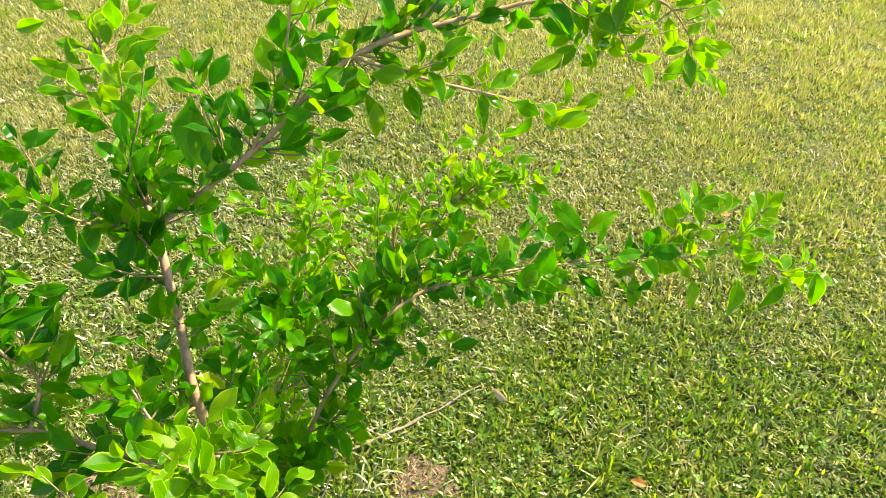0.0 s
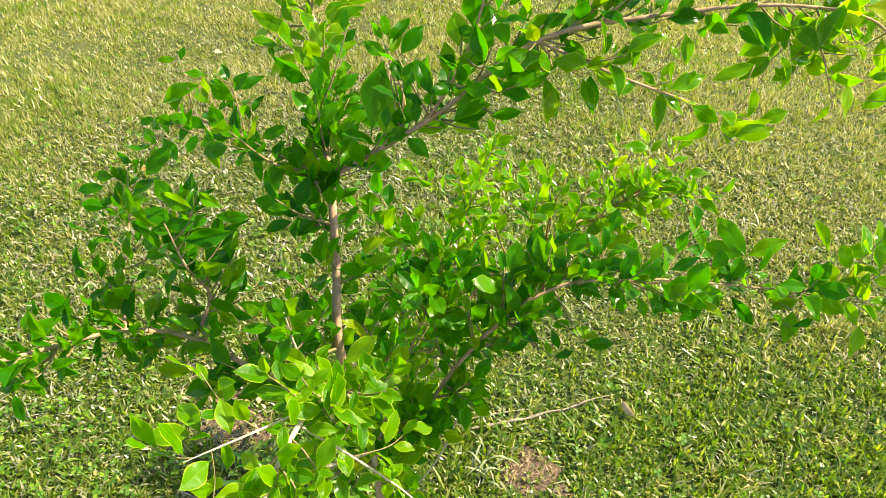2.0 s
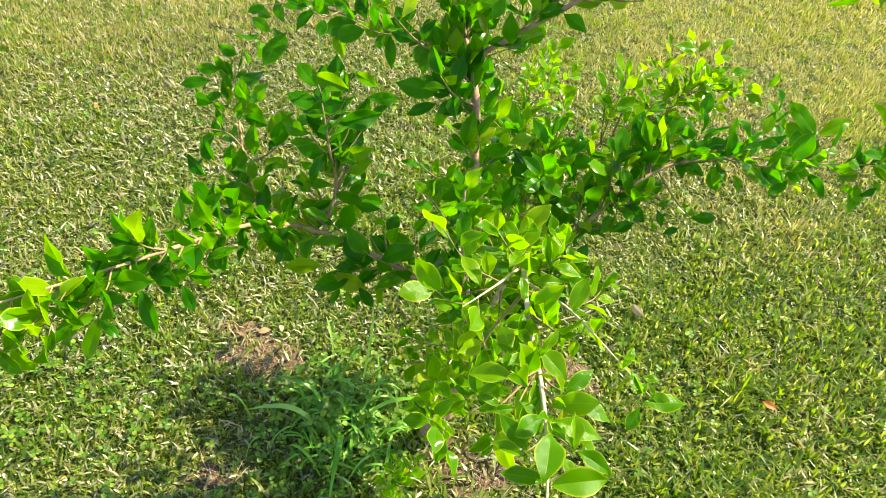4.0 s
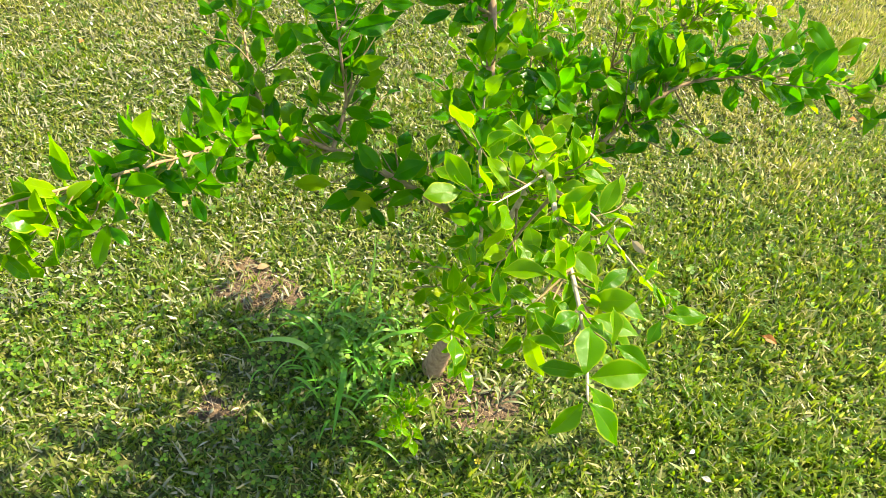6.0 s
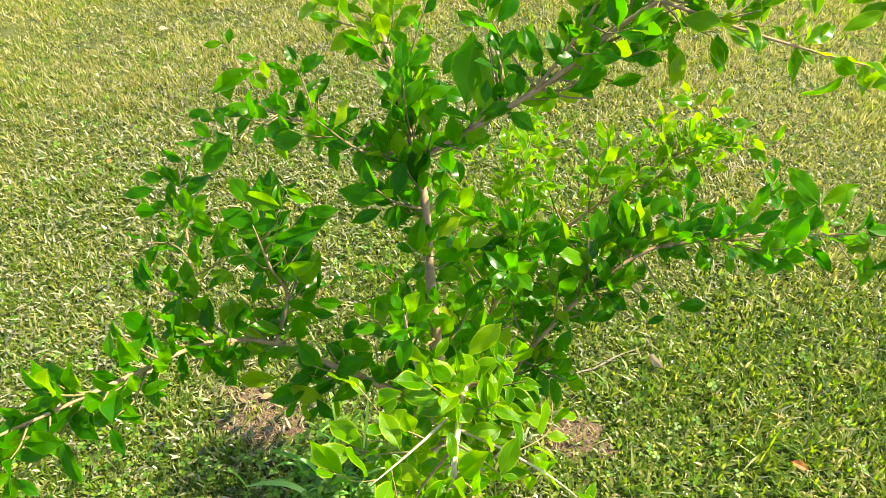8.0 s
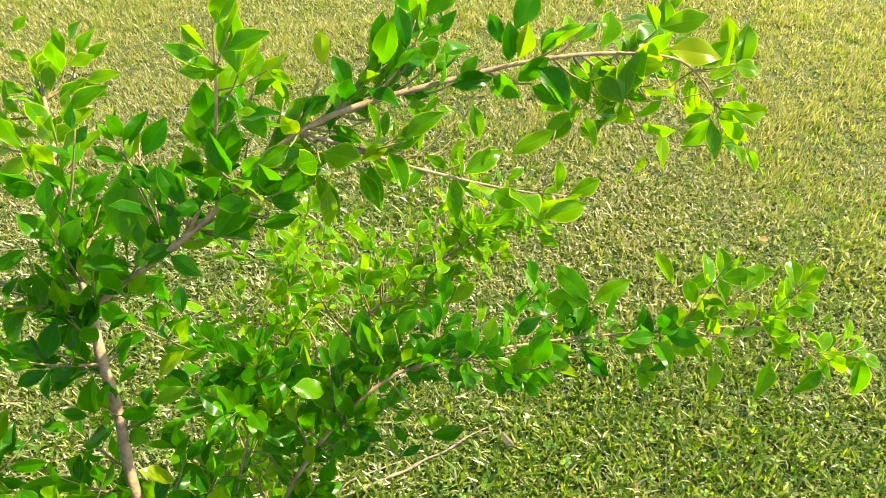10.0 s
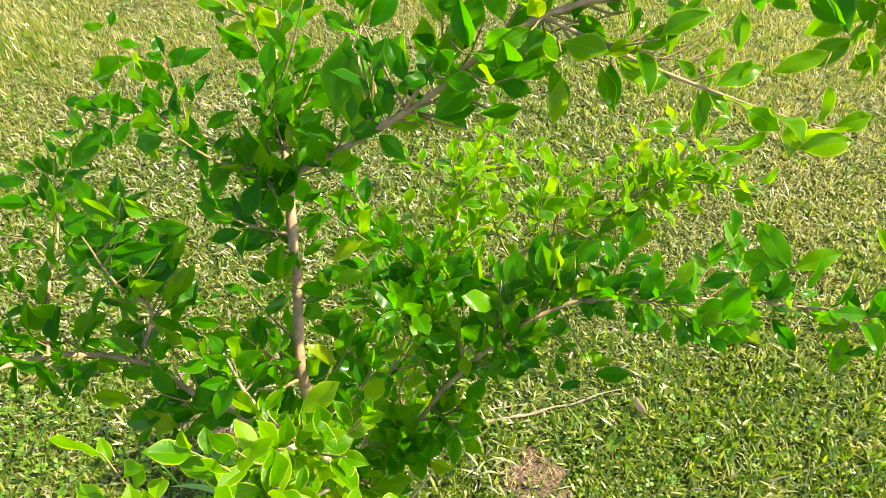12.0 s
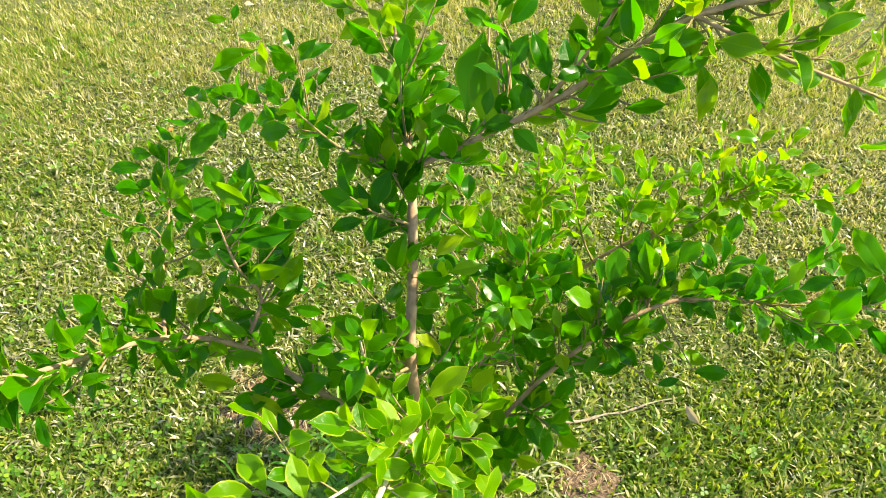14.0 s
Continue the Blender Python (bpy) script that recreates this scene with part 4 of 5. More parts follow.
SINGLE_LEAVES.setdefault("left_riser", []).extend([((-0.172, -0.114, 0.994), (-0.221, -0.114, 1.009)), ((-0.169, -0.101, 1.014), (-0.136, -0.106, 0.999)), ((-0.151, -0.100, 0.976), (-0.109, -0.090, 0.973)), ((-0.174, -0.118, 0.975), (-0.222, -0.140, 0.969)), ((-0.168, -0.113, 0.945), (-0.209, -0.138, 0.934)), ((-0.185, -0.108, 0.879), (-0.218, -0.112, 0.886)), ((-0.184, -0.105, 0.871), (-0.161, -0.105, 0.864)), ((-0.168, -0.083, 0.822), (-0.158, -0.049, 0.852)), ((-0.197, -0.113, 0.824), (-0.234, -0.121, 0.829)), ((-0.195, -0.109, 0.804), (-0.155, -0.107, 0.794)), ((-0.197, -0.115, 0.797), (-0.226, -0.136, 0.786)), ((-0.171, -0.114, 0.986), (-0.188, -0.096, 1.009)), ((-0.196, -0.135, 0.965), (-0.224, -0.143, 0.966)), ((-0.202, -0.143, 0.902), (-0.220, -0.173, 0.880)), ((-0.220, -0.143, 0.934), (-0.266, -0.136, 0.939)), ((-0.217, -0.139, 0.921), (-0.246, -0.145, 0.914))])
SINGLE_LEAVES.setdefault("left_riser", []).extend([((-0.184, -0.134, 0.951), (-0.129, -0.122, 0.964)), ((-0.236, -0.111, 0.799), (-0.249, -0.087, 0.822)), ((-0.246, -0.125, 0.784), (-0.232, -0.136, 0.774)), ((-0.261, -0.112, 0.797), (-0.282, -0.132, 0.778))])
SINGLE_LEAVES.setdefault("trunk", []).extend([((-0.054, -0.047, 0.963), (-0.113, -0.053, 0.976)), ((-0.037, -0.016, 0.988), (-0.056, -0.040, 0.970)), ((0.029, -0.015, 0.968), (0.014, -0.043, 0.945)), ((0.004, -0.017, 0.974), (0.018, 0.004, 0.989)), ((-0.057, -0.058, 0.953), (-0.093, -0.076, 0.947)), ((-0.025, -0.047, 0.954), (-0.047, -0.065, 0.944)), ((0.013, -0.052, 0.924), (0.032, -0.032, 0.937)), ((-0.009, -0.060, 0.923), (-0.030, -0.064, 0.925))])
SINGLE_LEAVES.setdefault("left", []).extend([((-0.216, -0.167, 0.760), (-0.258, -0.174, 0.767)), ((-0.241, -0.196, 0.772), (-0.259, -0.222, 0.753)), ((-0.199, -0.186, 0.723), (-0.251, -0.199, 0.727)), ((-0.151, -0.183, 0.717), (-0.203, -0.216, 0.702)), ((-0.167, -0.205, 0.699), (-0.179, -0.225, 0.684)), ((-0.158, -0.205, 0.698), (-0.142, -0.225, 0.674)), ((-0.119, -0.159, 0.733), (-0.173, -0.186, 0.723)), ((-0.269, -0.216, 0.802), (-0.277, -0.236, 0.786)), ((-0.238, -0.152, 0.798), (-0.266, -0.173, 0.787)), ((-0.209, -0.143, 0.765), (-0.238, -0.142, 0.775)), ((-0.248, -0.172, 0.806), (-0.242, -0.148, 0.827)), ((-0.160, -0.139, 0.758), (-0.184, -0.162, 0.744)), ((-0.124, -0.105, 0.782), (-0.162, -0.113, 0.787)), ((-0.136, -0.137, 0.755), (-0.107, -0.150, 0.734)), ((-0.463, -0.480, 0.896), (-0.494, -0.476, 0.899)), ((-0.472, -0.500, 0.889), (-0.448, -0.503, 0.886))])
SINGLE_LEAVES.setdefault("left", []).extend([((-0.375, -0.341, 0.878), (-0.418, -0.320, 0.896)), ((-0.377, -0.356, 0.875), (-0.370, -0.331, 0.898)), ((-0.381, -0.351, 0.879), (-0.423, -0.360, 0.869)), ((-0.340, -0.328, 0.847), (-0.314, -0.306, 0.869)), ((-0.317, -0.308, 0.834), (-0.292, -0.293, 0.848)), ((-0.332, -0.337, 0.840), (-0.369, -0.350, 0.826)), ((-0.332, -0.345, 0.842), (-0.302, -0.346, 0.842)), ((-0.336, -0.356, 0.833), (-0.318, -0.378, 0.813)), ((-0.434, -0.445, 0.885), (-0.420, -0.425, 0.904)), ((-0.414, -0.431, 0.882), (-0.385, -0.418, 0.894)), ((-0.352, -0.289, 0.873), (-0.371, -0.265, 0.895)), ((-0.348, -0.296, 0.866), (-0.322, -0.266, 0.895)), ((-0.414, -0.423, 0.880), (-0.413, -0.397, 0.904)), ((-0.283, -0.253, 0.804), (-0.306, -0.233, 0.823)), ((-0.263, -0.215, 0.786), (-0.242, -0.196, 0.804)), ((-0.310, -0.253, 0.838), (-0.328, -0.236, 0.854))])
SINGLE_LEAVES.setdefault("left", []).extend([((-0.145, -0.194, 0.701), (-0.115, -0.173, 0.722)), ((-0.140, -0.197, 0.698), (-0.115, -0.217, 0.681))])
SINGLE_LEAVES.setdefault("leader", []).extend([((-0.046, 0.054, 1.040), (-0.073, 0.084, 1.078)), ((-0.022, 0.048, 1.032), (-0.010, 0.074, 1.053)), ((-0.049, 0.016, 1.014), (-0.063, 0.041, 1.043)), ((-0.043, 0.058, 1.043), (-0.032, 0.076, 1.057)), ((-0.045, 0.098, 1.072), (-0.060, 0.116, 1.094)), ((-0.043, 0.103, 1.074), (-0.018, 0.133, 1.094)), ((-0.037, 0.096, 1.067), (-0.004, 0.108, 1.068)), ((-0.083, 0.136, 1.090), (-0.126, 0.147, 1.115)), ((-0.077, 0.138, 1.090), (-0.069, 0.167, 1.116)), ((-0.065, 0.167, 1.098), (-0.040, 0.192, 1.114)), ((-0.118, 0.122, 1.088), (-0.135, 0.111, 1.083)), ((-0.174, 0.171, 1.105), (-0.165, 0.156, 1.089)), ((-0.120, 0.185, 1.109), (-0.151, 0.185, 1.119)), ((-0.062, 0.066, 1.051), (-0.078, 0.060, 1.051)), ((-0.024, 0.026, 1.017), (-0.018, 0.039, 1.027)), ((-0.026, 0.005, 1.002), (-0.039, -0.010, 0.992))])
SINGLE_LEAVES.setdefault("leader", []).extend([((-0.186, 0.315, 1.181), (-0.169, 0.331, 1.198)), ((-0.193, 0.304, 1.169), (-0.240, 0.308, 1.176)), ((-0.220, 0.288, 1.154), (-0.266, 0.277, 1.144)), ((-0.161, 0.292, 1.154), (-0.193, 0.299, 1.164)), ((-0.147, 0.260, 1.132), (-0.120, 0.289, 1.163)), ((-0.099, 0.298, 1.157), (-0.087, 0.325, 1.186)), ((-0.091, 0.294, 1.152), (-0.063, 0.313, 1.172)), ((-0.080, 0.264, 1.140), (-0.040, 0.275, 1.149)), ((-0.093, 0.222, 1.122), (-0.049, 0.246, 1.146)), ((-0.150, 0.267, 1.133), (-0.143, 0.304, 1.174)), ((-0.159, 0.257, 1.130), (-0.205, 0.259, 1.135)), ((-0.150, 0.202, 1.111), (-0.203, 0.209, 1.122)), ((-0.112, 0.179, 1.105), (-0.068, 0.194, 1.118)), ((-0.070, 0.102, 1.075), (-0.081, 0.119, 1.095)), ((-0.125, 0.286, 1.145), (-0.111, 0.302, 1.163)), ((-0.109, 0.239, 1.129), (-0.083, 0.256, 1.146))])
SINGLE_LEAVES.setdefault("leader", []).extend([((-0.125, 0.224, 1.120), (-0.138, 0.244, 1.142))])
SINGLE_LEAVES.setdefault("top", []).extend([((0.067, 0.037, 1.152), (0.078, 0.057, 1.167)), ((0.063, 0.039, 1.146), (0.049, 0.043, 1.155)), ((0.061, 0.050, 1.174), (0.026, 0.051, 1.186)), ((0.066, 0.046, 1.177), (0.071, 0.072, 1.200)), ((0.059, 0.055, 1.187), (0.080, 0.086, 1.211)), ((0.052, 0.057, 1.191), (0.035, 0.068, 1.208)), ((0.129, 0.018, 1.146), (0.102, 0.039, 1.175)), ((0.119, 0.014, 1.129), (0.092, 0.018, 1.141)), ((0.098, 0.010, 1.099), (0.093, 0.025, 1.116)), ((0.157, 0.010, 1.148), (0.138, 0.037, 1.181)), ((0.161, 0.012, 1.149), (0.163, 0.042, 1.177)), ((0.181, 0.012, 1.163), (0.162, 0.024, 1.181)), ((0.151, 0.005, 1.135), (0.129, 0.007, 1.143)), ((0.207, -0.001, 1.143), (0.170, -0.020, 1.136)), ((0.186, 0.003, 1.143), (0.207, 0.013, 1.146)), ((0.199, -0.013, 1.123), (0.181, -0.007, 1.135))])
SINGLE_LEAVES.setdefault("top", []).extend([((0.227, 0.010, 1.178), (0.197, 0.001, 1.179)), ((0.229, 0.013, 1.181), (0.243, 0.012, 1.175)), ((0.281, 0.006, 1.188), (0.286, -0.020, 1.162)), ((0.251, -0.008, 1.154), (0.216, -0.022, 1.151)), ((0.323, 0.010, 1.205), (0.333, -0.017, 1.175)), ((0.252, 0.023, 1.214), (0.229, 0.009, 1.208)), ((0.260, 0.026, 1.225), (0.248, 0.041, 1.244)), ((0.284, 0.027, 1.230), (0.285, 0.046, 1.249)), ((0.232, 0.022, 1.210), (0.233, 0.043, 1.229)), ((0.202, 0.031, 1.217), (0.173, 0.016, 1.212)), ((0.196, 0.032, 1.220), (0.161, 0.026, 1.225)), ((0.287, 0.013, 1.216), (0.270, -0.001, 1.208)), ((0.311, 0.019, 1.217), (0.285, 0.022, 1.228)), ((0.321, 0.041, 1.236), (0.305, 0.055, 1.254)), ((0.339, 0.050, 1.241), (0.334, 0.033, 1.227)), ((0.049, 0.004, 1.049), (0.022, 0.002, 1.055))])
SINGLE_LEAVES.setdefault("top", []).extend([((0.103, 0.011, 1.106), (0.111, 0.025, 1.117)), ((0.365, 0.122, 1.307), (0.340, 0.139, 1.328)), ((0.375, 0.107, 1.290), (0.389, 0.117, 1.299)), ((0.450, 0.110, 1.282), (0.436, 0.129, 1.304)), ((0.461, 0.120, 1.292), (0.483, 0.148, 1.322)), ((0.455, 0.112, 1.283), (0.482, 0.114, 1.284)), ((0.519, 0.115, 1.279), (0.514, 0.137, 1.303)), ((0.521, 0.117, 1.281), (0.544, 0.134, 1.299)), ((0.578, 0.123, 1.269), (0.591, 0.140, 1.288)), ((0.604, 0.125, 1.264), (0.610, 0.139, 1.279)), ((0.573, 0.109, 1.256), (0.614, 0.118, 1.264)), ((0.536, 0.094, 1.250), (0.560, 0.113, 1.269)), ((0.555, 0.093, 1.244), (0.594, 0.104, 1.254)), ((0.599, 0.095, 1.232), (0.578, 0.096, 1.234)), ((0.622, 0.117, 1.234), (0.630, 0.106, 1.221)), ((0.682, 0.147, 1.224), (0.705, 0.153, 1.230))])
SINGLE_LEAVES.setdefault("top", []).extend([((0.709, 0.157, 1.227), (0.717, 0.194, 1.269)), ((0.680, 0.142, 1.206), (0.700, 0.154, 1.219)), ((0.350, 0.078, 1.267), (0.340, 0.093, 1.284))])
SINGLE_LEAVES.setdefault("top_droop", []).extend([((0.343, 0.012, 1.226), (0.319, -0.001, 1.220)), ((0.312, 0.000, 1.214), (0.286, 0.002, 1.224)), ((0.376, 0.001, 1.214), (0.362, -0.018, 1.201)), ((0.376, 0.006, 1.220), (0.401, 0.004, 1.210)), ((0.408, -0.006, 1.205), (0.404, 0.008, 1.220)), ((0.405, -0.008, 1.204), (0.435, -0.015, 1.188)), ((0.405, -0.006, 1.206), (0.410, -0.025, 1.186)), ((0.415, 0.020, 1.230), (0.402, 0.004, 1.219)), ((0.349, 0.018, 1.229), (0.363, 0.031, 1.237)), ((0.366, 0.030, 1.241), (0.373, 0.014, 1.223)), ((0.346, 0.019, 1.231), (0.345, 0.028, 1.240)), ((0.406, 0.034, 1.242), (0.419, 0.028, 1.232)), ((0.421, 0.046, 1.253), (0.429, 0.025, 1.230)), ((0.376, 0.037, 1.247), (0.387, 0.050, 1.257)), ((0.384, 0.041, 1.250), (0.404, 0.044, 1.247)), ((0.439, 0.018, 1.225), (0.430, 0.002, 1.213))])
SINGLE_LEAVES.setdefault("top_droop", []).extend([((0.525, 0.062, 1.249), (0.517, 0.049, 1.235)), ((0.528, 0.053, 1.238), (0.542, 0.033, 1.216)), ((0.502, 0.038, 1.230), (0.462, 0.022, 1.215)), ((0.483, -0.003, 1.191), (0.489, -0.026, 1.164)), ((0.374, 0.024, 1.240), (0.368, 0.035, 1.253))])
SINGLE_LEAVES.setdefault("right", []).extend([((0.537, 0.158, 0.858), (0.507, 0.186, 0.894)), ((0.473, 0.096, 0.832), (0.479, 0.122, 0.856)), ((0.509, 0.090, 0.808), (0.521, 0.111, 0.824)), ((0.515, 0.064, 0.782), (0.545, 0.089, 0.796)), ((0.586, 0.135, 0.813), (0.573, 0.156, 0.836)), ((0.588, 0.139, 0.815), (0.618, 0.166, 0.832)), ((0.570, 0.130, 0.815), (0.544, 0.136, 0.829)), ((0.590, 0.123, 0.799), (0.630, 0.102, 0.767)), ((0.541, 0.095, 0.798), (0.584, 0.091, 0.781)), ((0.414, 0.067, 0.833), (0.413, 0.040, 0.807)), ((0.444, 0.064, 0.816), (0.467, 0.049, 0.794)), ((0.347, 0.072, 0.839), (0.358, 0.044, 0.809)), ((0.324, 0.015, 0.764), (0.350, 0.030, 0.770)), ((0.325, 0.013, 0.761), (0.343, -0.004, 0.739)), ((0.354, 0.016, 0.765), (0.397, 0.023, 0.758)), ((0.318, 0.002, 0.746), (0.332, -0.013, 0.727))])
SINGLE_LEAVES.setdefault("right", []).extend([((0.261, 0.009, 0.734), (0.241, -0.016, 0.717)), ((0.294, 0.001, 0.734), (0.259, -0.017, 0.728)), ((0.389, 0.065, 0.835), (0.403, 0.079, 0.844)), ((0.460, 0.087, 0.830), (0.430, 0.084, 0.837)), ((0.312, 0.025, 0.777), (0.334, 0.052, 0.796)), ((0.282, 0.058, 0.821), (0.249, 0.051, 0.826)), ((0.310, 0.061, 0.829), (0.339, 0.080, 0.838)), ((0.240, 0.029, 0.787), (0.221, 0.057, 0.820)), ((0.297, 0.041, 0.800), (0.272, 0.043, 0.810)), ((0.741, 0.191, 0.865), (0.784, 0.205, 0.878)), ((0.716, 0.149, 0.813), (0.718, 0.176, 0.843)), ((0.692, 0.144, 0.804), (0.682, 0.168, 0.831)), ((0.712, 0.133, 0.795), (0.728, 0.122, 0.781)), ((0.338, -0.022, 0.737), (0.363, -0.012, 0.747)), ((0.230, 0.065, 0.815), (0.200, 0.067, 0.816)), ((0.294, 0.029, 0.786), (0.279, 0.002, 0.759))])
SINGLE_LEAVES.setdefault("right", []).extend([((0.186, 0.049, 0.770), (0.169, 0.076, 0.795)), ((0.207, 0.062, 0.809), (0.195, 0.088, 0.835)), ((0.267, 0.092, 0.851), (0.282, 0.119, 0.878)), ((0.302, 0.099, 0.861), (0.328, 0.113, 0.877))])
SINGLE_LEAVES.setdefault("middle", []).extend([((0.109, 0.040, 0.715), (0.084, 0.069, 0.751)), ((0.069, 0.074, 0.837), (0.033, 0.059, 0.834)), ((0.091, 0.071, 0.834), (0.060, 0.075, 0.848)), ((0.081, 0.076, 0.843), (0.077, 0.093, 0.859)), ((0.113, 0.071, 0.820), (0.112, 0.094, 0.843)), ((0.135, 0.077, 0.834), (0.138, 0.102, 0.856)), ((0.114, 0.055, 0.753), (0.131, 0.079, 0.772)), ((0.177, 0.075, 0.818), (0.162, 0.049, 0.798)), ((0.193, 0.065, 0.775), (0.174, 0.050, 0.766)), ((0.201, 0.078, 0.813), (0.180, 0.091, 0.832)), ((0.071, 0.036, 0.704), (0.039, 0.049, 0.727)), ((0.068, 0.023, 0.663), (0.082, 0.047, 0.682)), ((0.149, 0.055, 0.743), (0.122, 0.057, 0.754)), ((0.224, 0.069, 0.783), (0.239, 0.051, 0.761)), ((0.146, 0.029, 0.664), (0.154, 0.057, 0.689)), ((-0.024, 0.023, 0.703), (0.014, 0.043, 0.710))])
SINGLE_LEAVES.setdefault("middle", []).extend([((0.045, 0.054, 0.775), (0.072, 0.073, 0.785)), ((0.116, 0.035, 0.698), (0.151, 0.035, 0.687)), ((0.084, 0.008, 0.616), (0.099, 0.030, 0.633)), ((0.188, 0.048, 0.716), (0.201, 0.071, 0.734))])
SINGLE_LEAVES.setdefault("back_right", []).extend([((0.283, 0.253, 0.677), (0.261, 0.284, 0.713)), ((0.301, 0.264, 0.693), (0.340, 0.292, 0.708)), ((0.391, 0.297, 0.702), (0.437, 0.331, 0.720)), ((0.384, 0.301, 0.709), (0.352, 0.296, 0.714)), ((0.350, 0.298, 0.719), (0.380, 0.336, 0.746)), ((0.446, 0.283, 0.669), (0.454, 0.314, 0.696)), ((0.301, 0.296, 0.736), (0.303, 0.328, 0.765)), ((0.314, 0.316, 0.748), (0.347, 0.345, 0.766)), ((0.386, 0.445, 0.838), (0.439, 0.460, 0.836)), ((0.380, 0.446, 0.841), (0.374, 0.461, 0.858)), ((0.476, 0.471, 0.833), (0.474, 0.490, 0.851)), ((0.493, 0.478, 0.833), (0.519, 0.501, 0.847)), ((0.516, 0.444, 0.794), (0.549, 0.463, 0.801)), ((0.517, 0.441, 0.790), (0.551, 0.432, 0.771)), ((0.478, 0.388, 0.754), (0.501, 0.379, 0.737)), ((0.440, 0.381, 0.760), (0.472, 0.402, 0.771))])
SINGLE_LEAVES.setdefault("back_right", []).extend([((0.445, 0.421, 0.796), (0.442, 0.403, 0.779))])
SINGLE_LEAVES.setdefault("front_right", []).extend([((0.229, -0.362, 0.795), (0.243, -0.341, 0.814)), ((0.240, -0.362, 0.794), (0.254, -0.381, 0.776)), ((0.261, -0.388, 0.762), (0.315, -0.383, 0.768)), ((0.258, -0.391, 0.760), (0.248, -0.415, 0.736)), ((0.252, -0.382, 0.770), (0.265, -0.370, 0.781))])
SINGLE_LEAVES.setdefault("top_riser", []).extend([((0.196, -0.009, 1.333), (0.175, 0.004, 1.349)), ((0.210, -0.011, 1.316), (0.171, -0.013, 1.316)), ((0.203, -0.010, 1.324), (0.199, -0.022, 1.311)), ((0.218, -0.010, 1.296), (0.231, 0.009, 1.315)), ((0.223, -0.009, 1.317), (0.236, 0.008, 1.336)), ((0.212, -0.014, 1.277), (0.229, -0.013, 1.277)), ((0.192, -0.011, 1.249), (0.166, -0.011, 1.251)), ((0.246, -0.009, 1.316), (0.267, -0.016, 1.307)), ((0.235, -0.012, 1.306), (0.260, 0.003, 1.322))])
SINGLE_LEAVES.setdefault("tip_droop", []).extend([((0.673, 0.114, 1.202), (0.648, 0.110, 1.199)), ((0.673, 0.113, 1.201), (0.683, 0.086, 1.170)), ((0.677, 0.114, 1.202), (0.724, 0.110, 1.194)), ((0.702, 0.102, 1.177), (0.720, 0.088, 1.161)), ((0.695, 0.129, 1.233), (0.707, 0.116, 1.218))])
SINGLE_LEAVES.setdefault("front", []).extend([((0.078, -0.224, 0.876), (0.113, -0.194, 0.907)), ((0.028, -0.229, 0.855), (-0.012, -0.216, 0.866)), ((0.038, -0.229, 0.870), (0.052, -0.210, 0.888)), ((0.063, -0.224, 0.875), (0.056, -0.236, 0.864)), ((0.081, -0.240, 0.861), (0.117, -0.226, 0.876)), ((0.077, -0.227, 0.801), (0.064, -0.189, 0.837)), ((0.038, -0.202, 0.780), (0.013, -0.187, 0.794)), ((0.048, -0.191, 0.748), (0.033, -0.166, 0.771)), ((-0.014, -0.151, 0.690), (-0.055, -0.137, 0.703)), ((-0.011, -0.151, 0.690), (-0.029, -0.136, 0.705)), ((0.025, -0.150, 0.647), (-0.017, -0.128, 0.666)), ((0.043, -0.168, 0.676), (0.039, -0.141, 0.702)), ((0.040, -0.160, 0.661), (0.079, -0.138, 0.683)), ((0.055, -0.179, 0.690), (0.096, -0.181, 0.689)), ((0.024, -0.132, 0.594), (-0.015, -0.144, 0.580)), ((0.031, -0.139, 0.610), (0.070, -0.134, 0.617))])
SINGLE_LEAVES.setdefault("front", []).extend([((0.071, -0.163, 0.635), (0.089, -0.190, 0.610)), ((0.059, -0.156, 0.618), (0.068, -0.183, 0.593)), ((0.073, -0.477, 0.942), (0.077, -0.449, 0.970)), ((0.081, -0.404, 0.936), (0.075, -0.383, 0.956)), ((0.089, -0.363, 0.928), (0.122, -0.357, 0.934)), ((0.109, -0.341, 0.930), (0.102, -0.311, 0.959)), ((0.114, -0.339, 0.932), (0.113, -0.310, 0.960)), ((0.112, -0.326, 0.925), (0.149, -0.329, 0.924)), ((0.130, -0.330, 0.932), (0.132, -0.313, 0.948)), ((0.120, -0.332, 0.929), (0.101, -0.323, 0.938)), ((0.128, -0.420, 0.951), (0.140, -0.395, 0.977)), ((0.128, -0.420, 0.951), (0.147, -0.422, 0.950)), ((0.091, -0.419, 0.942), (0.105, -0.421, 0.940)), ((0.095, -0.482, 0.948), (0.111, -0.465, 0.966)), ((0.094, -0.465, 0.945), (0.091, -0.493, 0.918)), ((0.083, -0.493, 0.947), (0.087, -0.477, 0.963))])
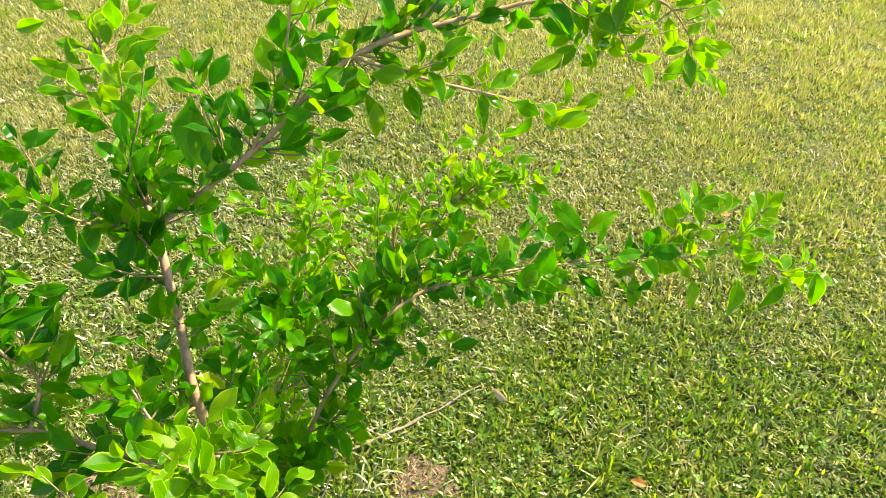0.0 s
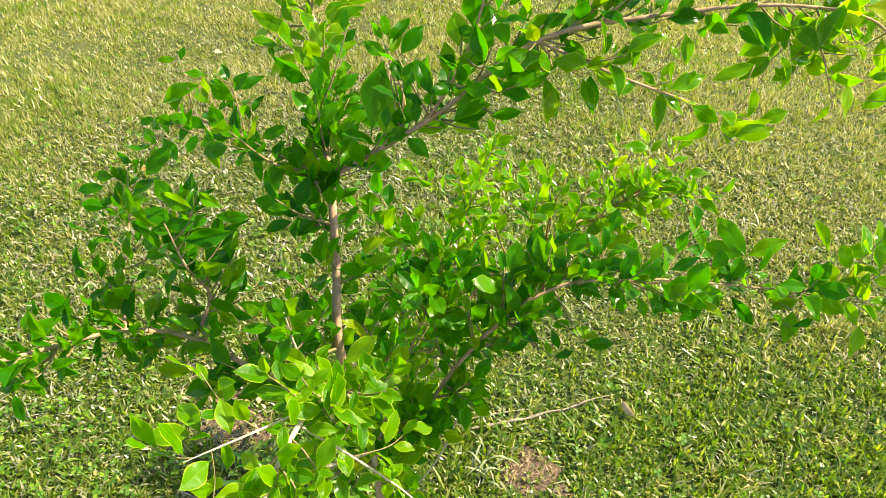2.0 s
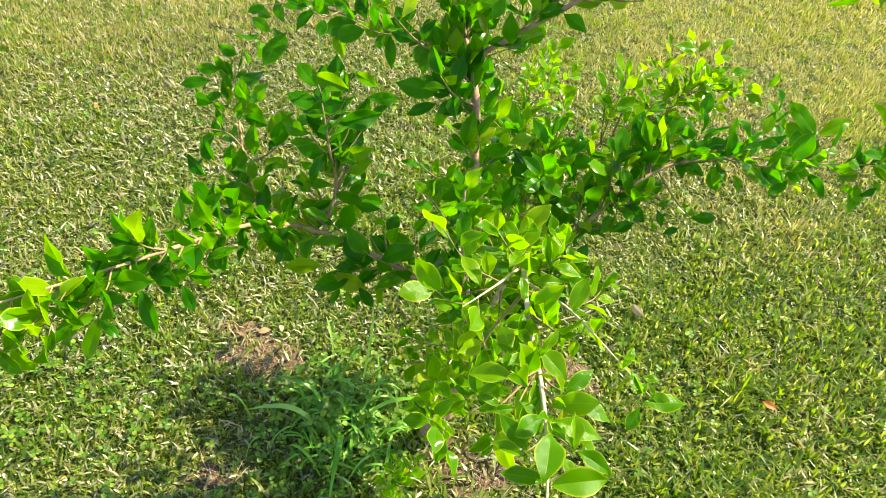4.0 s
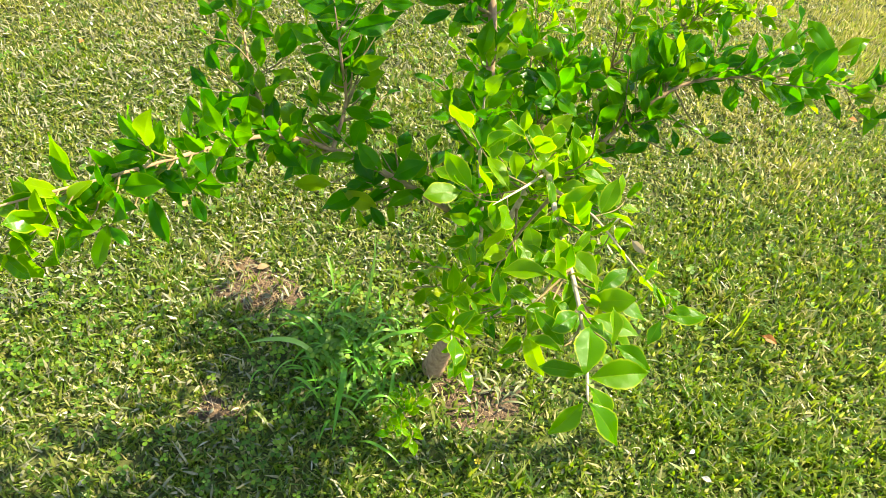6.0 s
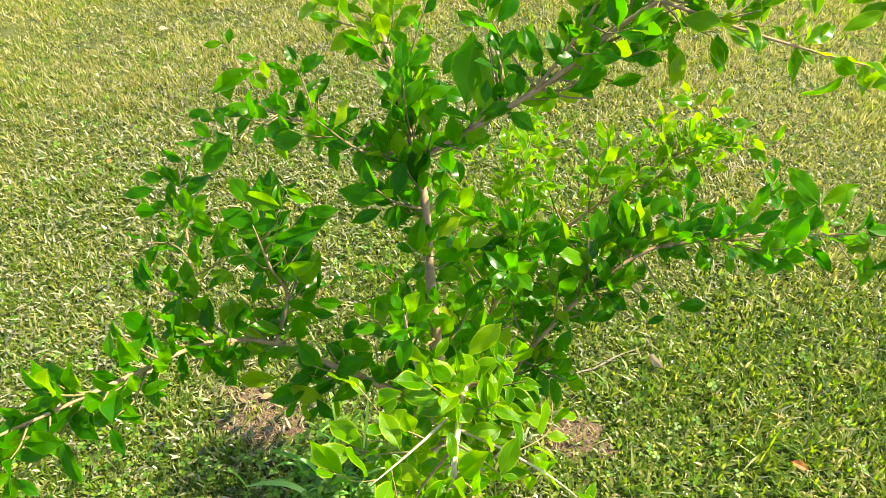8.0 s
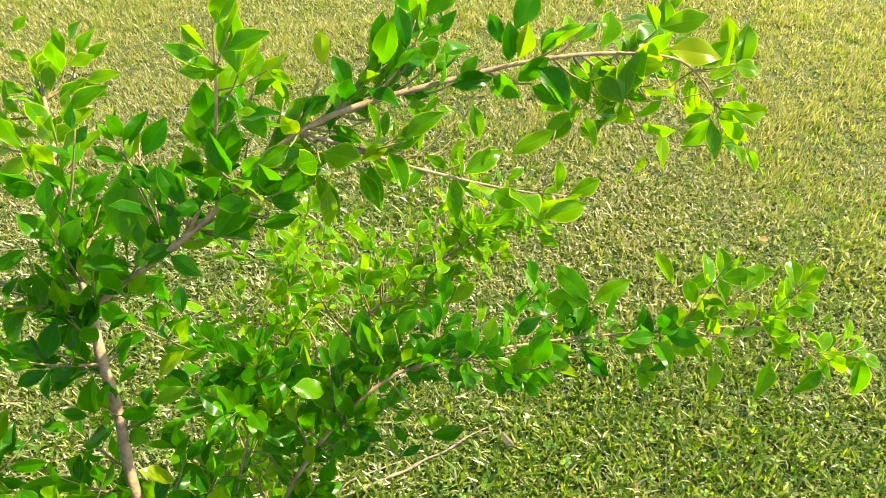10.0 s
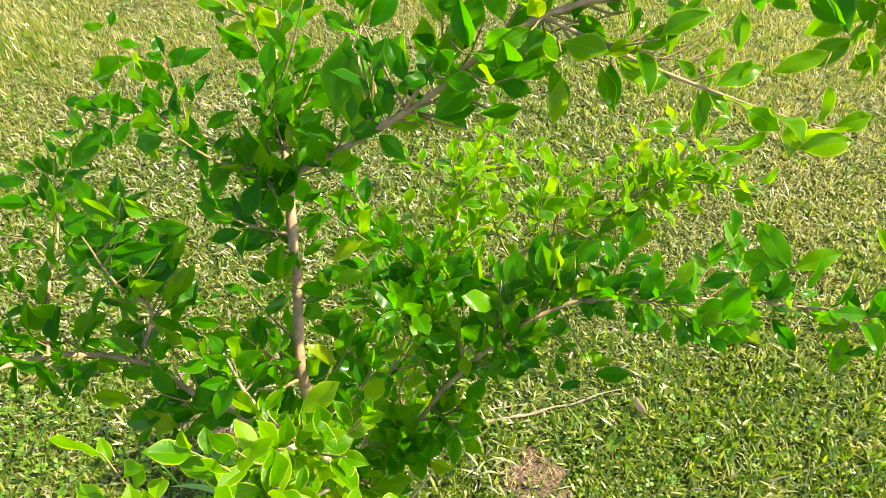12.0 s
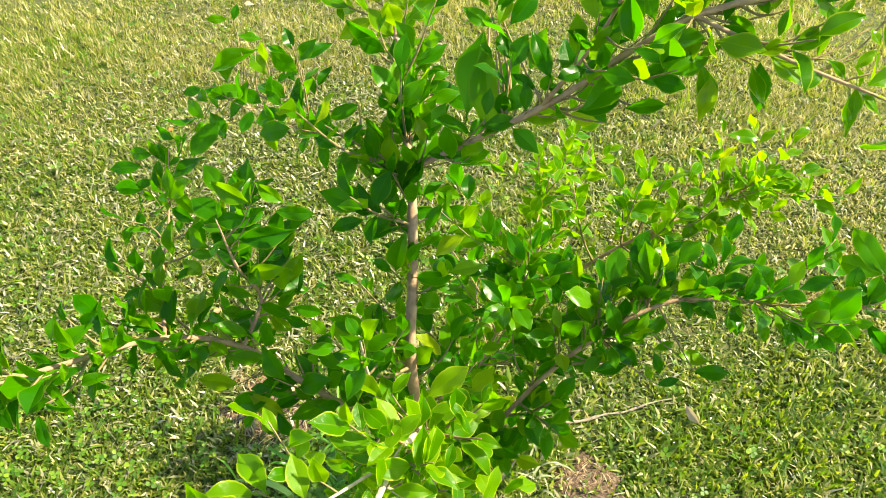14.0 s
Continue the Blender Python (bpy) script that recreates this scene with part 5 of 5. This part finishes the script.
SINGLE_LEAVES.setdefault("front", []).extend([((0.095, -0.123, 0.500), (0.151, -0.100, 0.524)), ((0.071, -0.479, 0.940), (0.052, -0.473, 0.945)), ((0.067, -0.511, 0.938), (0.058, -0.492, 0.956)), ((0.104, -0.095, 0.381), (0.068, -0.051, 0.422)), ((0.110, -0.129, 0.494), (0.071, -0.125, 0.496)), ((0.111, -0.108, 0.398), (0.048, -0.092, 0.411)), ((0.059, -0.519, 0.940), (0.031, -0.507, 0.950)), ((0.080, -0.514, 0.945), (0.072, -0.501, 0.957)), ((0.088, -0.513, 0.947), (0.108, -0.510, 0.950)), ((0.118, -0.531, 0.956), (0.141, -0.514, 0.974)), ((0.115, -0.533, 0.954), (0.110, -0.519, 0.968)), ((0.128, -0.538, 0.958), (0.106, -0.545, 0.950)), ((0.127, -0.536, 0.960), (0.162, -0.550, 0.947)), ((0.116, -0.547, 0.956), (0.119, -0.569, 0.936)), ((0.123, -0.597, 0.964), (0.123, -0.575, 0.985)), ((0.123, -0.597, 0.964), (0.160, -0.607, 0.955))])
SINGLE_LEAVES.setdefault("front", []).extend([((0.110, -0.604, 0.962), (0.127, -0.614, 0.953)), ((0.083, -0.598, 0.953), (0.059, -0.578, 0.972)), ((0.079, -0.607, 0.958), (0.052, -0.599, 0.965)), ((0.099, -0.629, 0.961), (0.061, -0.626, 0.962)), ((0.099, -0.629, 0.961), (0.092, -0.614, 0.974)), ((0.101, -0.634, 0.962), (0.150, -0.625, 0.972)), ((0.100, -0.643, 0.964), (0.129, -0.663, 0.946)), ((0.096, -0.656, 0.963), (0.075, -0.679, 0.940)), ((0.097, -0.659, 0.966), (0.134, -0.679, 0.948)), ((0.057, -0.548, 0.945), (0.038, -0.542, 0.951)), ((0.075, -0.544, 0.950), (0.095, -0.551, 0.944)), ((0.049, -0.556, 0.945), (0.070, -0.551, 0.950)), ((0.114, -0.075, 0.283), (0.078, -0.060, 0.296))])
SINGLE_LEAVES.setdefault("front_low", []).extend([((0.014, -0.451, 0.728), (0.013, -0.480, 0.700)), ((0.077, -0.460, 0.733), (0.063, -0.471, 0.722)), ((-0.004, -0.422, 0.720), (-0.028, -0.408, 0.733)), ((0.018, -0.407, 0.713), (0.038, -0.395, 0.725))])
SHOOTS["sucker"] = [(-0.08, -0.24, 0.20), (-0.05, -0.28, 0.20), (-0.02, -0.20, 0.22), (-0.03, -0.30, 0.18), (-0.07, -0.27, 0.16), (-0.06, -0.20, 0.22)]
# spurs: where along the limb they begin, how far apart they stand, how far they reach, where they end
SPURS = {"front_left": (1.0, 1.0), "front_right": (0.1, 0.08), "front_low": (0.5, 0.035), "middle": (0.3, 0.028, 2.6), "left_riser": (0.05, 0.045, 1.3), "outer_riser": (0.1, 0.06, 1.2),
         "top_riser": (0.3, 0.12), "top_inner": (1.0, 1.0), "top_droop": (0.3, 0.14), "tip_droop": (0.3, 0.08), "front_twig": (0.3, 0.05), "top": (0.08, 0.055), "right": (0.10, 0.023, 1.25, 0.66), "left": (0.12, 0.034, 1.0, 0.95),
         "front": (0.35, 0.06, 1.1, 0.85), "back": (0.20, 0.022, 2.8), "back_right": (0.10, 0.022, 2.8), "fork_left": (0.15, 0.12), "leader": (0.20, 0.10), "trunk": (0.0, 0.034, 2.4), "bare": (1.0, 1.0)}


def shoot_path(limb, tip, rng):
    """A short curved shoot from the nearest fitting place on a limb to its tip."""
    tip = np.array(tip, float)
    gap = np.linalg.norm(limb[:, :3] - tip, axis=1)
    back = max(int(np.argmin(gap)) - 2, 0)
    foot = limb[back]
    length = np.linalg.norm(tip - foot[:3])
    bend = foot[:3] * 0.5 + tip * 0.5 + np.array([0, 0, -0.10 * length]) + rng.normal(0, 0.05 * length, 3)
    r0 = min(foot[3] * 0.7, 0.0011 + 0.010 * length)
    return smooth_path([(*foot[:3], r0), (*bend, r0 * 0.75), (*tip, 0.0007)], 4)


# which way most leaf faces turn on each limb
TURNED = {"left": (-0.3, -0.75, 0.55), "left_riser": (-0.4, -0.9, 0.5), "outer_riser": (-0.4, -0.9, 0.5), "leader": (-0.35, -0.85, 0.5), "fork_left": (-0.2, -0.7, 0.6),
          "top": (-0.1, -0.8, 0.55), "top_riser": (0.1, -0.65, 0.6), "top_inner": (-0.1, -0.8, 0.5), "trunk": (-0.2, -0.8, 0.6), "middle": (0.0, -0.5, 0.7), "front_twig": (0.0, -0.6, 0.7), "right": (0.0, -0.60, 0.7),
          "front": (0.42, -0.06, 0.9), "front_left": (0.42, -0.06, 0.9), "front_right": (0.42, -0.06, 0.9), "top_droop": (0.19, -0.38, 0.9), "tip_droop": (0.19, -0.38, 0.9), "back": (0.35, -0.2, 0.8), "back_right": (0.35, -0.2, 0.8)}


def leaves_on(path, size, rng, start=0.25, gap=0.016, turned=(0.38, -0.05, 0.95)):
    """Where the leaves of a shoot stand: alternate, rising from the stem, faces turned to the light."""
    out = []
    steps = np.linalg.norm(np.diff(path[:, :3], axis=0), axis=1)
    total = steps.sum()
    reach = np.concatenate([[0], np.cumsum(steps)])
    turn = rng.uniform(0, 6.28)
    s = total * start
    while s < total + 0.001:
        at = np.array([np.interp(s, reach, path[:, k]) for k in range(3)])
        i = min(int(np.searchsorted(reach, s)), len(path) - 1)
        ahead = Vector(path[i, :3] - path[max(i - 1, 0), :3]).normalized()
        side = ahead.orthogonal().normalized()
        side.rotate(Matrix.Rotation(turn, 3, ahead))
        near_tip = s > total - 0.02
        open_ = rng.uniform(0.35, 0.8) if near_tip else rng.uniform(0.75, 1.35)
        way = (ahead * math.cos(open_) + side * math.sin(open_) + Vector((0, 0, 0.22))).normalized()
        face = ahead * 0.35 - side * 0.25 + Vector(turned) + Vector(rng.normal(0, 0.36, 3))
        y = face.cross(way).normalized()
        z = way.cross(y)
        scale = size * rng.uniform(0.70, 1.28) * (0.75 if near_tip and rng.random() < 0.5 else 1.0)
        m = Matrix((way, y, z)).transposed().to_4x4() @ Matrix.Diagonal((scale, scale * rng.uniform(0.85, 1.15), scale, 1))
        out.append(Matrix.Translation(Vector(at) + way * scale * 0.12) @ m)
        turn += 2.4
        s += gap * rng.uniform(0.7, 1.3)
    return out


def spur_tips(path, size, rng, start, gap, reach_out=1.0, stop=1.0):
    """Tips of the short leafy spurs that stand all along a limb, more of them upwards."""
    steps = np.linalg.norm(np.diff(path[:, :3], axis=0), axis=1)
    reach = np.concatenate([[0], np.cumsum(steps)])
    s, tips = reach[-1] * start, []
    while s < reach[-1] * stop:
        at = np.array([np.interp(s, reach, path[:, k]) for k in range(3)])
        out = rng.normal(0, 1, 3)
        out[2] = out[2] * 0.8 + 0.45
        tips.append(at + out / np.linalg.norm(out) * rng.uniform(0.4, 1.7) * size * reach_out)
        s += gap * rng.uniform(0.5, 1.5)
    return tips


def single_leaf(foot, tip, rng, turned):
    foot, tip = Vector(foot), Vector(tip)
    way = (tip - foot).normalized()
    face = Vector(turned) * 0.75 + Vector((0.05, -0.25, 0.25)) + Vector(rng.normal(0, 0.20, 3))
    y = face.cross(way).normalized()
    size = (tip - foot).length * 1.06
    slim = 0.72 + 0.24 * ((foot.x * 137.3 + foot.z * 71.7) % 1.0)
    return Matrix.Translation(foot) @ Matrix((way, y, way.cross(y))).transposed().to_4x4() @ Matrix.Diagonal((size, size * slim, size * 1.15, 1))


# of the shoots on each limb only every so many stand
THINNED = {"front": 2, "front_left": 3, "front_right": 3, "left": 3, "left_riser": 3, "outer_riser": 4, "fork_left": 3, "leader": 3, "top": 3, "top_riser": 3, "trunk": 2, "top_droop": 5, "tip_droop": 2, "right": 2}


def build_tree():
    rng = np.random.default_rng(21)
    tree = tagged(new("tree"), "young multi-stemmed tree with glossy toothed green leaves on lawn", "tree")
    trunk_path = smooth_path(TRUNK)
    trunk = child("trunk", mesh_of("trunk", *tube(trunk_path, 10, 0.10, 3), bark_material), tree, "pinkish grey slender trunk")
    limbs = [("leader", trunk, trunk_path[-26:], 0.042, SHOOTS["leader"]), ("trunk", trunk, trunk_path[20:50], 0.038, SHOOTS["trunk"])]
    for seed, (name, (points, size)) in enumerate(BOUGHS.items()):
        path = smooth_path(points)
        path[:, 3] *= 0.42 if name in ("right", "back", "middle", "front_left", "front_right") else 0.62
        limb = child("limb", mesh_of("limb", *tube(path, 8, 0.09, seed + 40), pale_lit_bark_material if name.startswith("front") or name == "bare" else bark_material), tree)
        limbs.append((name, limb, path, size, SHOOTS.get(name, [])))
    singles = 0
    loose = {True: ([], [], []), False: ([], [], [])}
    order = {"front": 0, "front_left": 0, "front_right": 0, "top": 1, "tip_droop": 2, "top_droop": 2, "left": 3, "right": 4}
    for name, limb, path, size, tips in sorted(limbs, key=lambda q: order.get(q[0], 9)):
        turned = TURNED.get(name, (0.38, -0.05, 0.95))
        places = [single_leaf(foot, tip, rng, turned) for foot, tip in SINGLE_LEAVES.get(name, [])]
        held = []
        for foot, _ in SINGLE_LEAVES.get(name, []):
            foot = np.array(foot)
            if np.linalg.norm(path[:, :3] - foot, axis=1).min() > 0.012 and all(np.linalg.norm(foot - q) > 0.018 for q in held):
                held.append(foot)
                child("twig", mesh_of("twig", *tube(shoot_path(path, foot, rng), 5, 0.10, len(held)), twig_material), limb)
        if name == "front":
            tips = [tip for tip in tips if tip[1] > -0.60]
        if name in THINNED:
            tips = tips[::THINNED[name]]
        for tip in [*tips, *spur_tips(path, size, rng, *SPURS.get(name, (0.45, 0.08)))]:
            shoot = shoot_path(path, tip, rng)
            child("twig", mesh_of("twig", *tube(shoot, 5, 0.10, len(places)), twig_material), limb)
            reach = np.linalg.norm(np.diff(shoot[:, :3], axis=0), axis=1).sum()
            places += leaves_on(shoot, size, rng, max(0.15, 1 - 2.4 * size / max(reach, 0.01)), 0.0150 * size / 0.048, turned)
        outer = path[int(len(path) * 0.55):int(len(path) * 0.85) if name == "front" else len(path)]
        places += [] if name in ("bare", "top_inner", "front_left") else leaves_on(outer, size, rng, 0.0, 0.034, turned)
        for m in places:
            x, y, z = m.translation
            # the lighter set: limbs painted as sunlit, and young tips
            fresh = name in LIT_YOUNG_LIMBS or (name == "leader" and y > 0.13) or (name == "top_riser" and z > 1.27) or (name == "right" and x > 0.7) or (name == "top" and x > 0.5) or (name == "left" and x < -0.42)
            loose_verts, loose_faces, loose_uvs = loose[fresh]
            pick = int(rng.integers(len(LEAF_SHAPES)))
            if singles < 300:
                leaf = child("leaf", (LIT_YOUNG_MESHES if fresh else LEAF_MESHES)[pick], limb)
                leaf.matrix_basis = m
                singles += 1
            else:
                base = len(loose_verts)
                v, f, u = LEAF_SHAPES[pick]
                loose_uvs += u
                loose_verts += [m @ Vector(p) for p in v]
                loose_faces += [tuple(base + i for i in q) for q in f]
    for fresh, (v, f, u) in loose.items():
        child("foliage", mesh_of("foliage", v, f, lit_young_foliage_material if fresh else foliage_material, True, u), tree, "light yellow-green young leaves with sunlight in their colour" if fresh else "dark green mature leaves", "stuff")
    return tree


build_tree()


# ---- things on the lawn ----
def strap(points, width, crease=0.25):
    """A long creased grass blade along points, widest in its lower middle and pointed."""
    path = smooth_path([(*p, 1.0) for p in points], 4)[:, :3]
    verts, faces, n = [], [], len(path)
    for i, p in enumerate(path):
        f = i / (n - 1)
        ahead = Vector(path[min(i + 1, n - 1)] - path[max(i - 1, 0)]).normalized()
        side = ahead.cross(Vector((0, 0, 1))).normalized()
        up = side.cross(ahead)
        w = width / 2 * (0.55 + 1.1 * f if f < 0.4 else 0.99 * (1 - ((f - 0.4) / 0.6) ** 1.8)) + 0.0003
        for k in (-1, 0, 1):
            verts.append(Vector(p) + side * k * w + up * abs(k) * w * crease)
    for i in range(n - 1):
        for k in (0, 1):
            a = i * 3 + k
            faces.append((a, a + 3, a + 4, a + 1))
    return verts, faces


def build_grass_clump(name, label, x, y, count, long_, wide, mat, seed, spread=0.035):
    rng = np.random.default_rng(seed)
    clump = tagged(new(name), label, "grass clump")
    clump.location = (x, y, float(rise(np.array(x), np.array(y))))
    for k in range(count):
        a = 2 * math.pi * (k + rng.uniform(-0.4, 0.4)) / count
        reach, high = long_ * rng.uniform(0.55, 1.1), long_ * rng.uniform(0.25, 0.65)
        fx, fy = rng.normal(0, spread, 2)
        d = np.array([math.cos(a), math.sin(a)])
        pts = [(fx, fy, -0.003), (fx + d[0] * reach * 0.3, fy + d[1] * reach * 0.3, high * 0.8), (fx + d[0] * reach * 0.7, fy + d[1] * reach * 0.7, high), (fx + d[0] * reach, fy + d[1] * reach, high * rng.uniform(0.3, 0.8))]
        child("blade", mesh_of("blade", *strap(pts, wide * rng.uniform(0.6, 1.2)), mat), clump)
    return clump


LUSH = [(0.0, (0.065, 0.25, 0.014)), (0.7, (0.14, 0.40, 0.035)), (1.0, (0.28, 0.50, 0.11))]
LUSH_SHINE = [(0.0, (0.22, 0.60, 0.02)), (1.0, (0.44, 0.72, 0.08))]
lush_material = thin_green("lush_grass", "object", LUSH, LUSH_SHINE, 0.42, 0.30)
clump = build_grass_clump("grass_clump", "lush clump of broad dark green grass beside the trunk", -0.20, -0.02, 120, 0.105, 0.0058, lush_material, 4, 0.07)
for pts, wide in (
        ([(0.02, 0.10, 0.0), (0.03, 0.13, 0.10), (0.035, 0.17, 0.19), (0.03, 0.20, 0.25)], 0.006),
        ([(-0.03, -0.02, 0.0), (-0.10, -0.01, 0.07), (-0.16, -0.015, 0.085), (-0.22, -0.025, 0.07)], 0.014),
        ([(0.0, -0.02, 0.0), (0.01, -0.08, 0.10), (0.012, -0.15, 0.11), (0.008, -0.22, 0.04)], 0.013),
        ([(0.02, 0.0, 0.0), (0.08, 0.02, 0.09), (0.14, 0.03, 0.12), (0.20, 0.045, 0.11)], 0.011),
        ([(-0.03, 0.02, 0.0), (-0.08, 0.04, 0.09), (-0.13, 0.045, 0.11), (-0.18, 0.06, 0.10)], 0.010)):
    child("blade", mesh_of("blade", *strap(pts, wide), lush_material), clump)
DRY = [(0.0, (0.16, 0.20, 0.09)), (1.0, (0.34, 0.36, 0.20))]
dry_material = thin_green("dry_grass_grey", "object", DRY, DRY, 0.3, 0.6)
build_grass_clump("dry_grass_tuft", "drooping grey-green dried grass tuft on bare soil", 0.17, -0.035, 16, 0.065, 0.0055, dry_material, 8, 0.018)
build_grass_clump("dry_grass_tuft", "small drooping half-dry grass tuft beside a stick", 0.20, 0.20, 14, 0.07, 0.005, dry_material, 12, 0.025)


def build_stick(label, points, seed):
    path = smooth_path(points, 6)
    path[:, 3] *= 0.82
    stick = new("fallen_stick", mesh_of("fallen_stick", *tube(path, 7, 0.38, seed), stick_material))
    return tagged(stick, label, "stick", "fallen sticks")


def on_lawn(x, y, over):
    return float(rise(np.array(x), np.array(y))) + over


first = build_stick("long thin dry grey stick lying on the grass", [(0.10, 0.268, 0.018, 0.0055), (0.15, 0.302, 0.020, 0.0046), (0.19, 0.324, 0.018, 0.0052), (0.24, 0.350, 0.022, 0.0044), (0.29, 0.376, 0.019, 0.0048), (0.335, 0.406, 0.023, 0.0036), (0.38, 0.430, 0.020, 0.0040), (0.44, 0.473, 0.026, 0.0024), (0.50, 0.512, 0.020, 0.0012)], 2)
for k, (f, dx, dy, dz) in enumerate(((0.38, 0.02, 0.02, 0.03), (0.62, 0.01, 0.025, 0.02), (0.75, 0.03, -0.01, 0.02))):
    p = np.array([0.10, 0.268, 0.019]) * (1 - f) + np.array([0.50, 0.515, 0.022]) * f
    child("side_twig", mesh_of("side_twig", *tube(smooth_path([(*p, 0.0018), (*(p + np.array([dx, dy, dz])), 0.0008)], 3), 5, 0.15, k), stick_material), first)
build_stick("thin brown dry stick lying on the grass", [(0.075, 0.298, 0.016, 0.0040), (0.17, 0.350, 0.018, 0.0034), (0.277, 0.404, 0.016, 0.0016)], 6)


def build_fallen_leaf(label, x, y, size, turn, mat, tilt=12):
    v, f, u = leaf_shape(0.35, 0.25, 0.5, 0.4)
    leaf = new("fallen_leaf", mesh_of("fallen_leaf", v, f, mat, True, u))
    leaf.matrix_basis = pose(x, y, on_lawn(x, y, 0.030 if tilt > 5 else 0.014), tilt, -4, turn) @ Matrix.Diagonal((size, size, size, 1))
    tagged(leaf, label, "fallen leaf", "fallen leaves on the lawn")


build_fallen_leaf("orange dead leaf lying on the grass", 0.838, 0.215, 0.044, -20, orange_material)
build_fallen_leaf("curled pale straw-brown dead leaf on the grass", 0.520, 0.485, 0.055, -60, brown_material, 60)
build_fallen_leaf("pale tan dead leaf on the bare soil", -0.535, 0.235, 0.042, -35, brown_material, 4)
build_fallen_leaf("curled tan dead leaf on the bare soil", -0.475, 0.225, 0.036, 40, brown_material, 5)
build_fallen_leaf("broken pale brown dead leaf on the bare soil", -0.415, 0.240, 0.030, 110, brown_material, 5)
build_fallen_leaf("reddish brown dead leaf on the grass", 1.365, 1.235, 0.040, 10, orange_material)
build_fallen_leaf("reddish brown dead leaf in the clover", -1.280, 1.075, 0.032, 100, orange_material)
build_fallen_leaf("small brown dead leaf in the grass", -0.718, 0.385, 0.030, 70, brown_material)
build_fallen_leaf("small pale dead leaf in the grass", 1.505, 1.105, 0.034, 150, brown_material)
build_fallen_leaf("brown dead leaf in the far grass", -1.50, 2.02, 0.045, 30, brown_material)


PETAL = [(0.0, (0.62, 0.58, 0.50)), (1.0, (0.78, 0.76, 0.70))]
petal_material = thin_green("white_petal", "object", PETAL, PETAL, 0.3, 0.6)
YELLOW = [(0.0, (0.75, 0.52, 0.02)), (1.0, (0.80, 0.60, 0.04))]
yellow_material = thin_green("yellow_petal", "object", YELLOW, YELLOW, 0.35, 0.6)


def build_small_flower(label, x, y, high, size):
    """A low flower of five rounded petals round a small disc, on a thin stalk."""
    flower = tagged(new("flower"), label, "flower")
    flower.location = (x, y, on_lawn(x, y, 0.0))
    stalk = smooth_path([(0.006, 0.004, -0.004, 0.0009), (0.002, 0.001, high * 0.5, 0.0008), (0, 0, high, 0.0007)], 4)
    child("stalk", mesh_of("stalk", *tube(stalk, 5, 0.1, 3), weed_material), flower)
    for k in range(5):
        a = k * 2 * math.pi / 5 + 0.3
        c, d = math.cos(a), math.sin(a)
        out = [(0.15, 0.0, 0.0), (0.6, 0.36, 0.10), (0.95, 0.26, 0.12), (1.0, 0.0, 0.10), (0.95, -0.26, 0.12), (0.6, -0.36, 0.10)]
        child("petal", mesh_of("petal", [(size * (u * c - v * d), size * (u * d + v * c), high + size * w) for u, v, w in out], [(0, 1, 2, 3), (0, 3, 4, 5)], yellow_material), flower)
    disc = [(size * 0.25 * math.cos(k * math.pi / 3), size * 0.25 * math.sin(k * math.pi / 3), high + size * 0.08) for k in range(6)] + [(0, 0, high + size * 0.2), (0, 0, high)]
    child("disc", mesh_of("disc", disc, [(k, (k + 1) % 6, 6) for k in range(6)] + [((k + 1) % 6, k, 7) for k in range(6)], yellow_material), flower)


build_small_flower("small yellow wildflower low in the grass", 0.119, -0.244, 0.045, 0.008)
build_fallen_leaf("small whitish dried leaf bit lying in the grass", 0.591, -0.156, 0.020, 35, petal_material)
build_fallen_leaf("small whitish dried leaf bit beside another in the grass", 0.609, -0.210, 0.024, -15, petal_material)
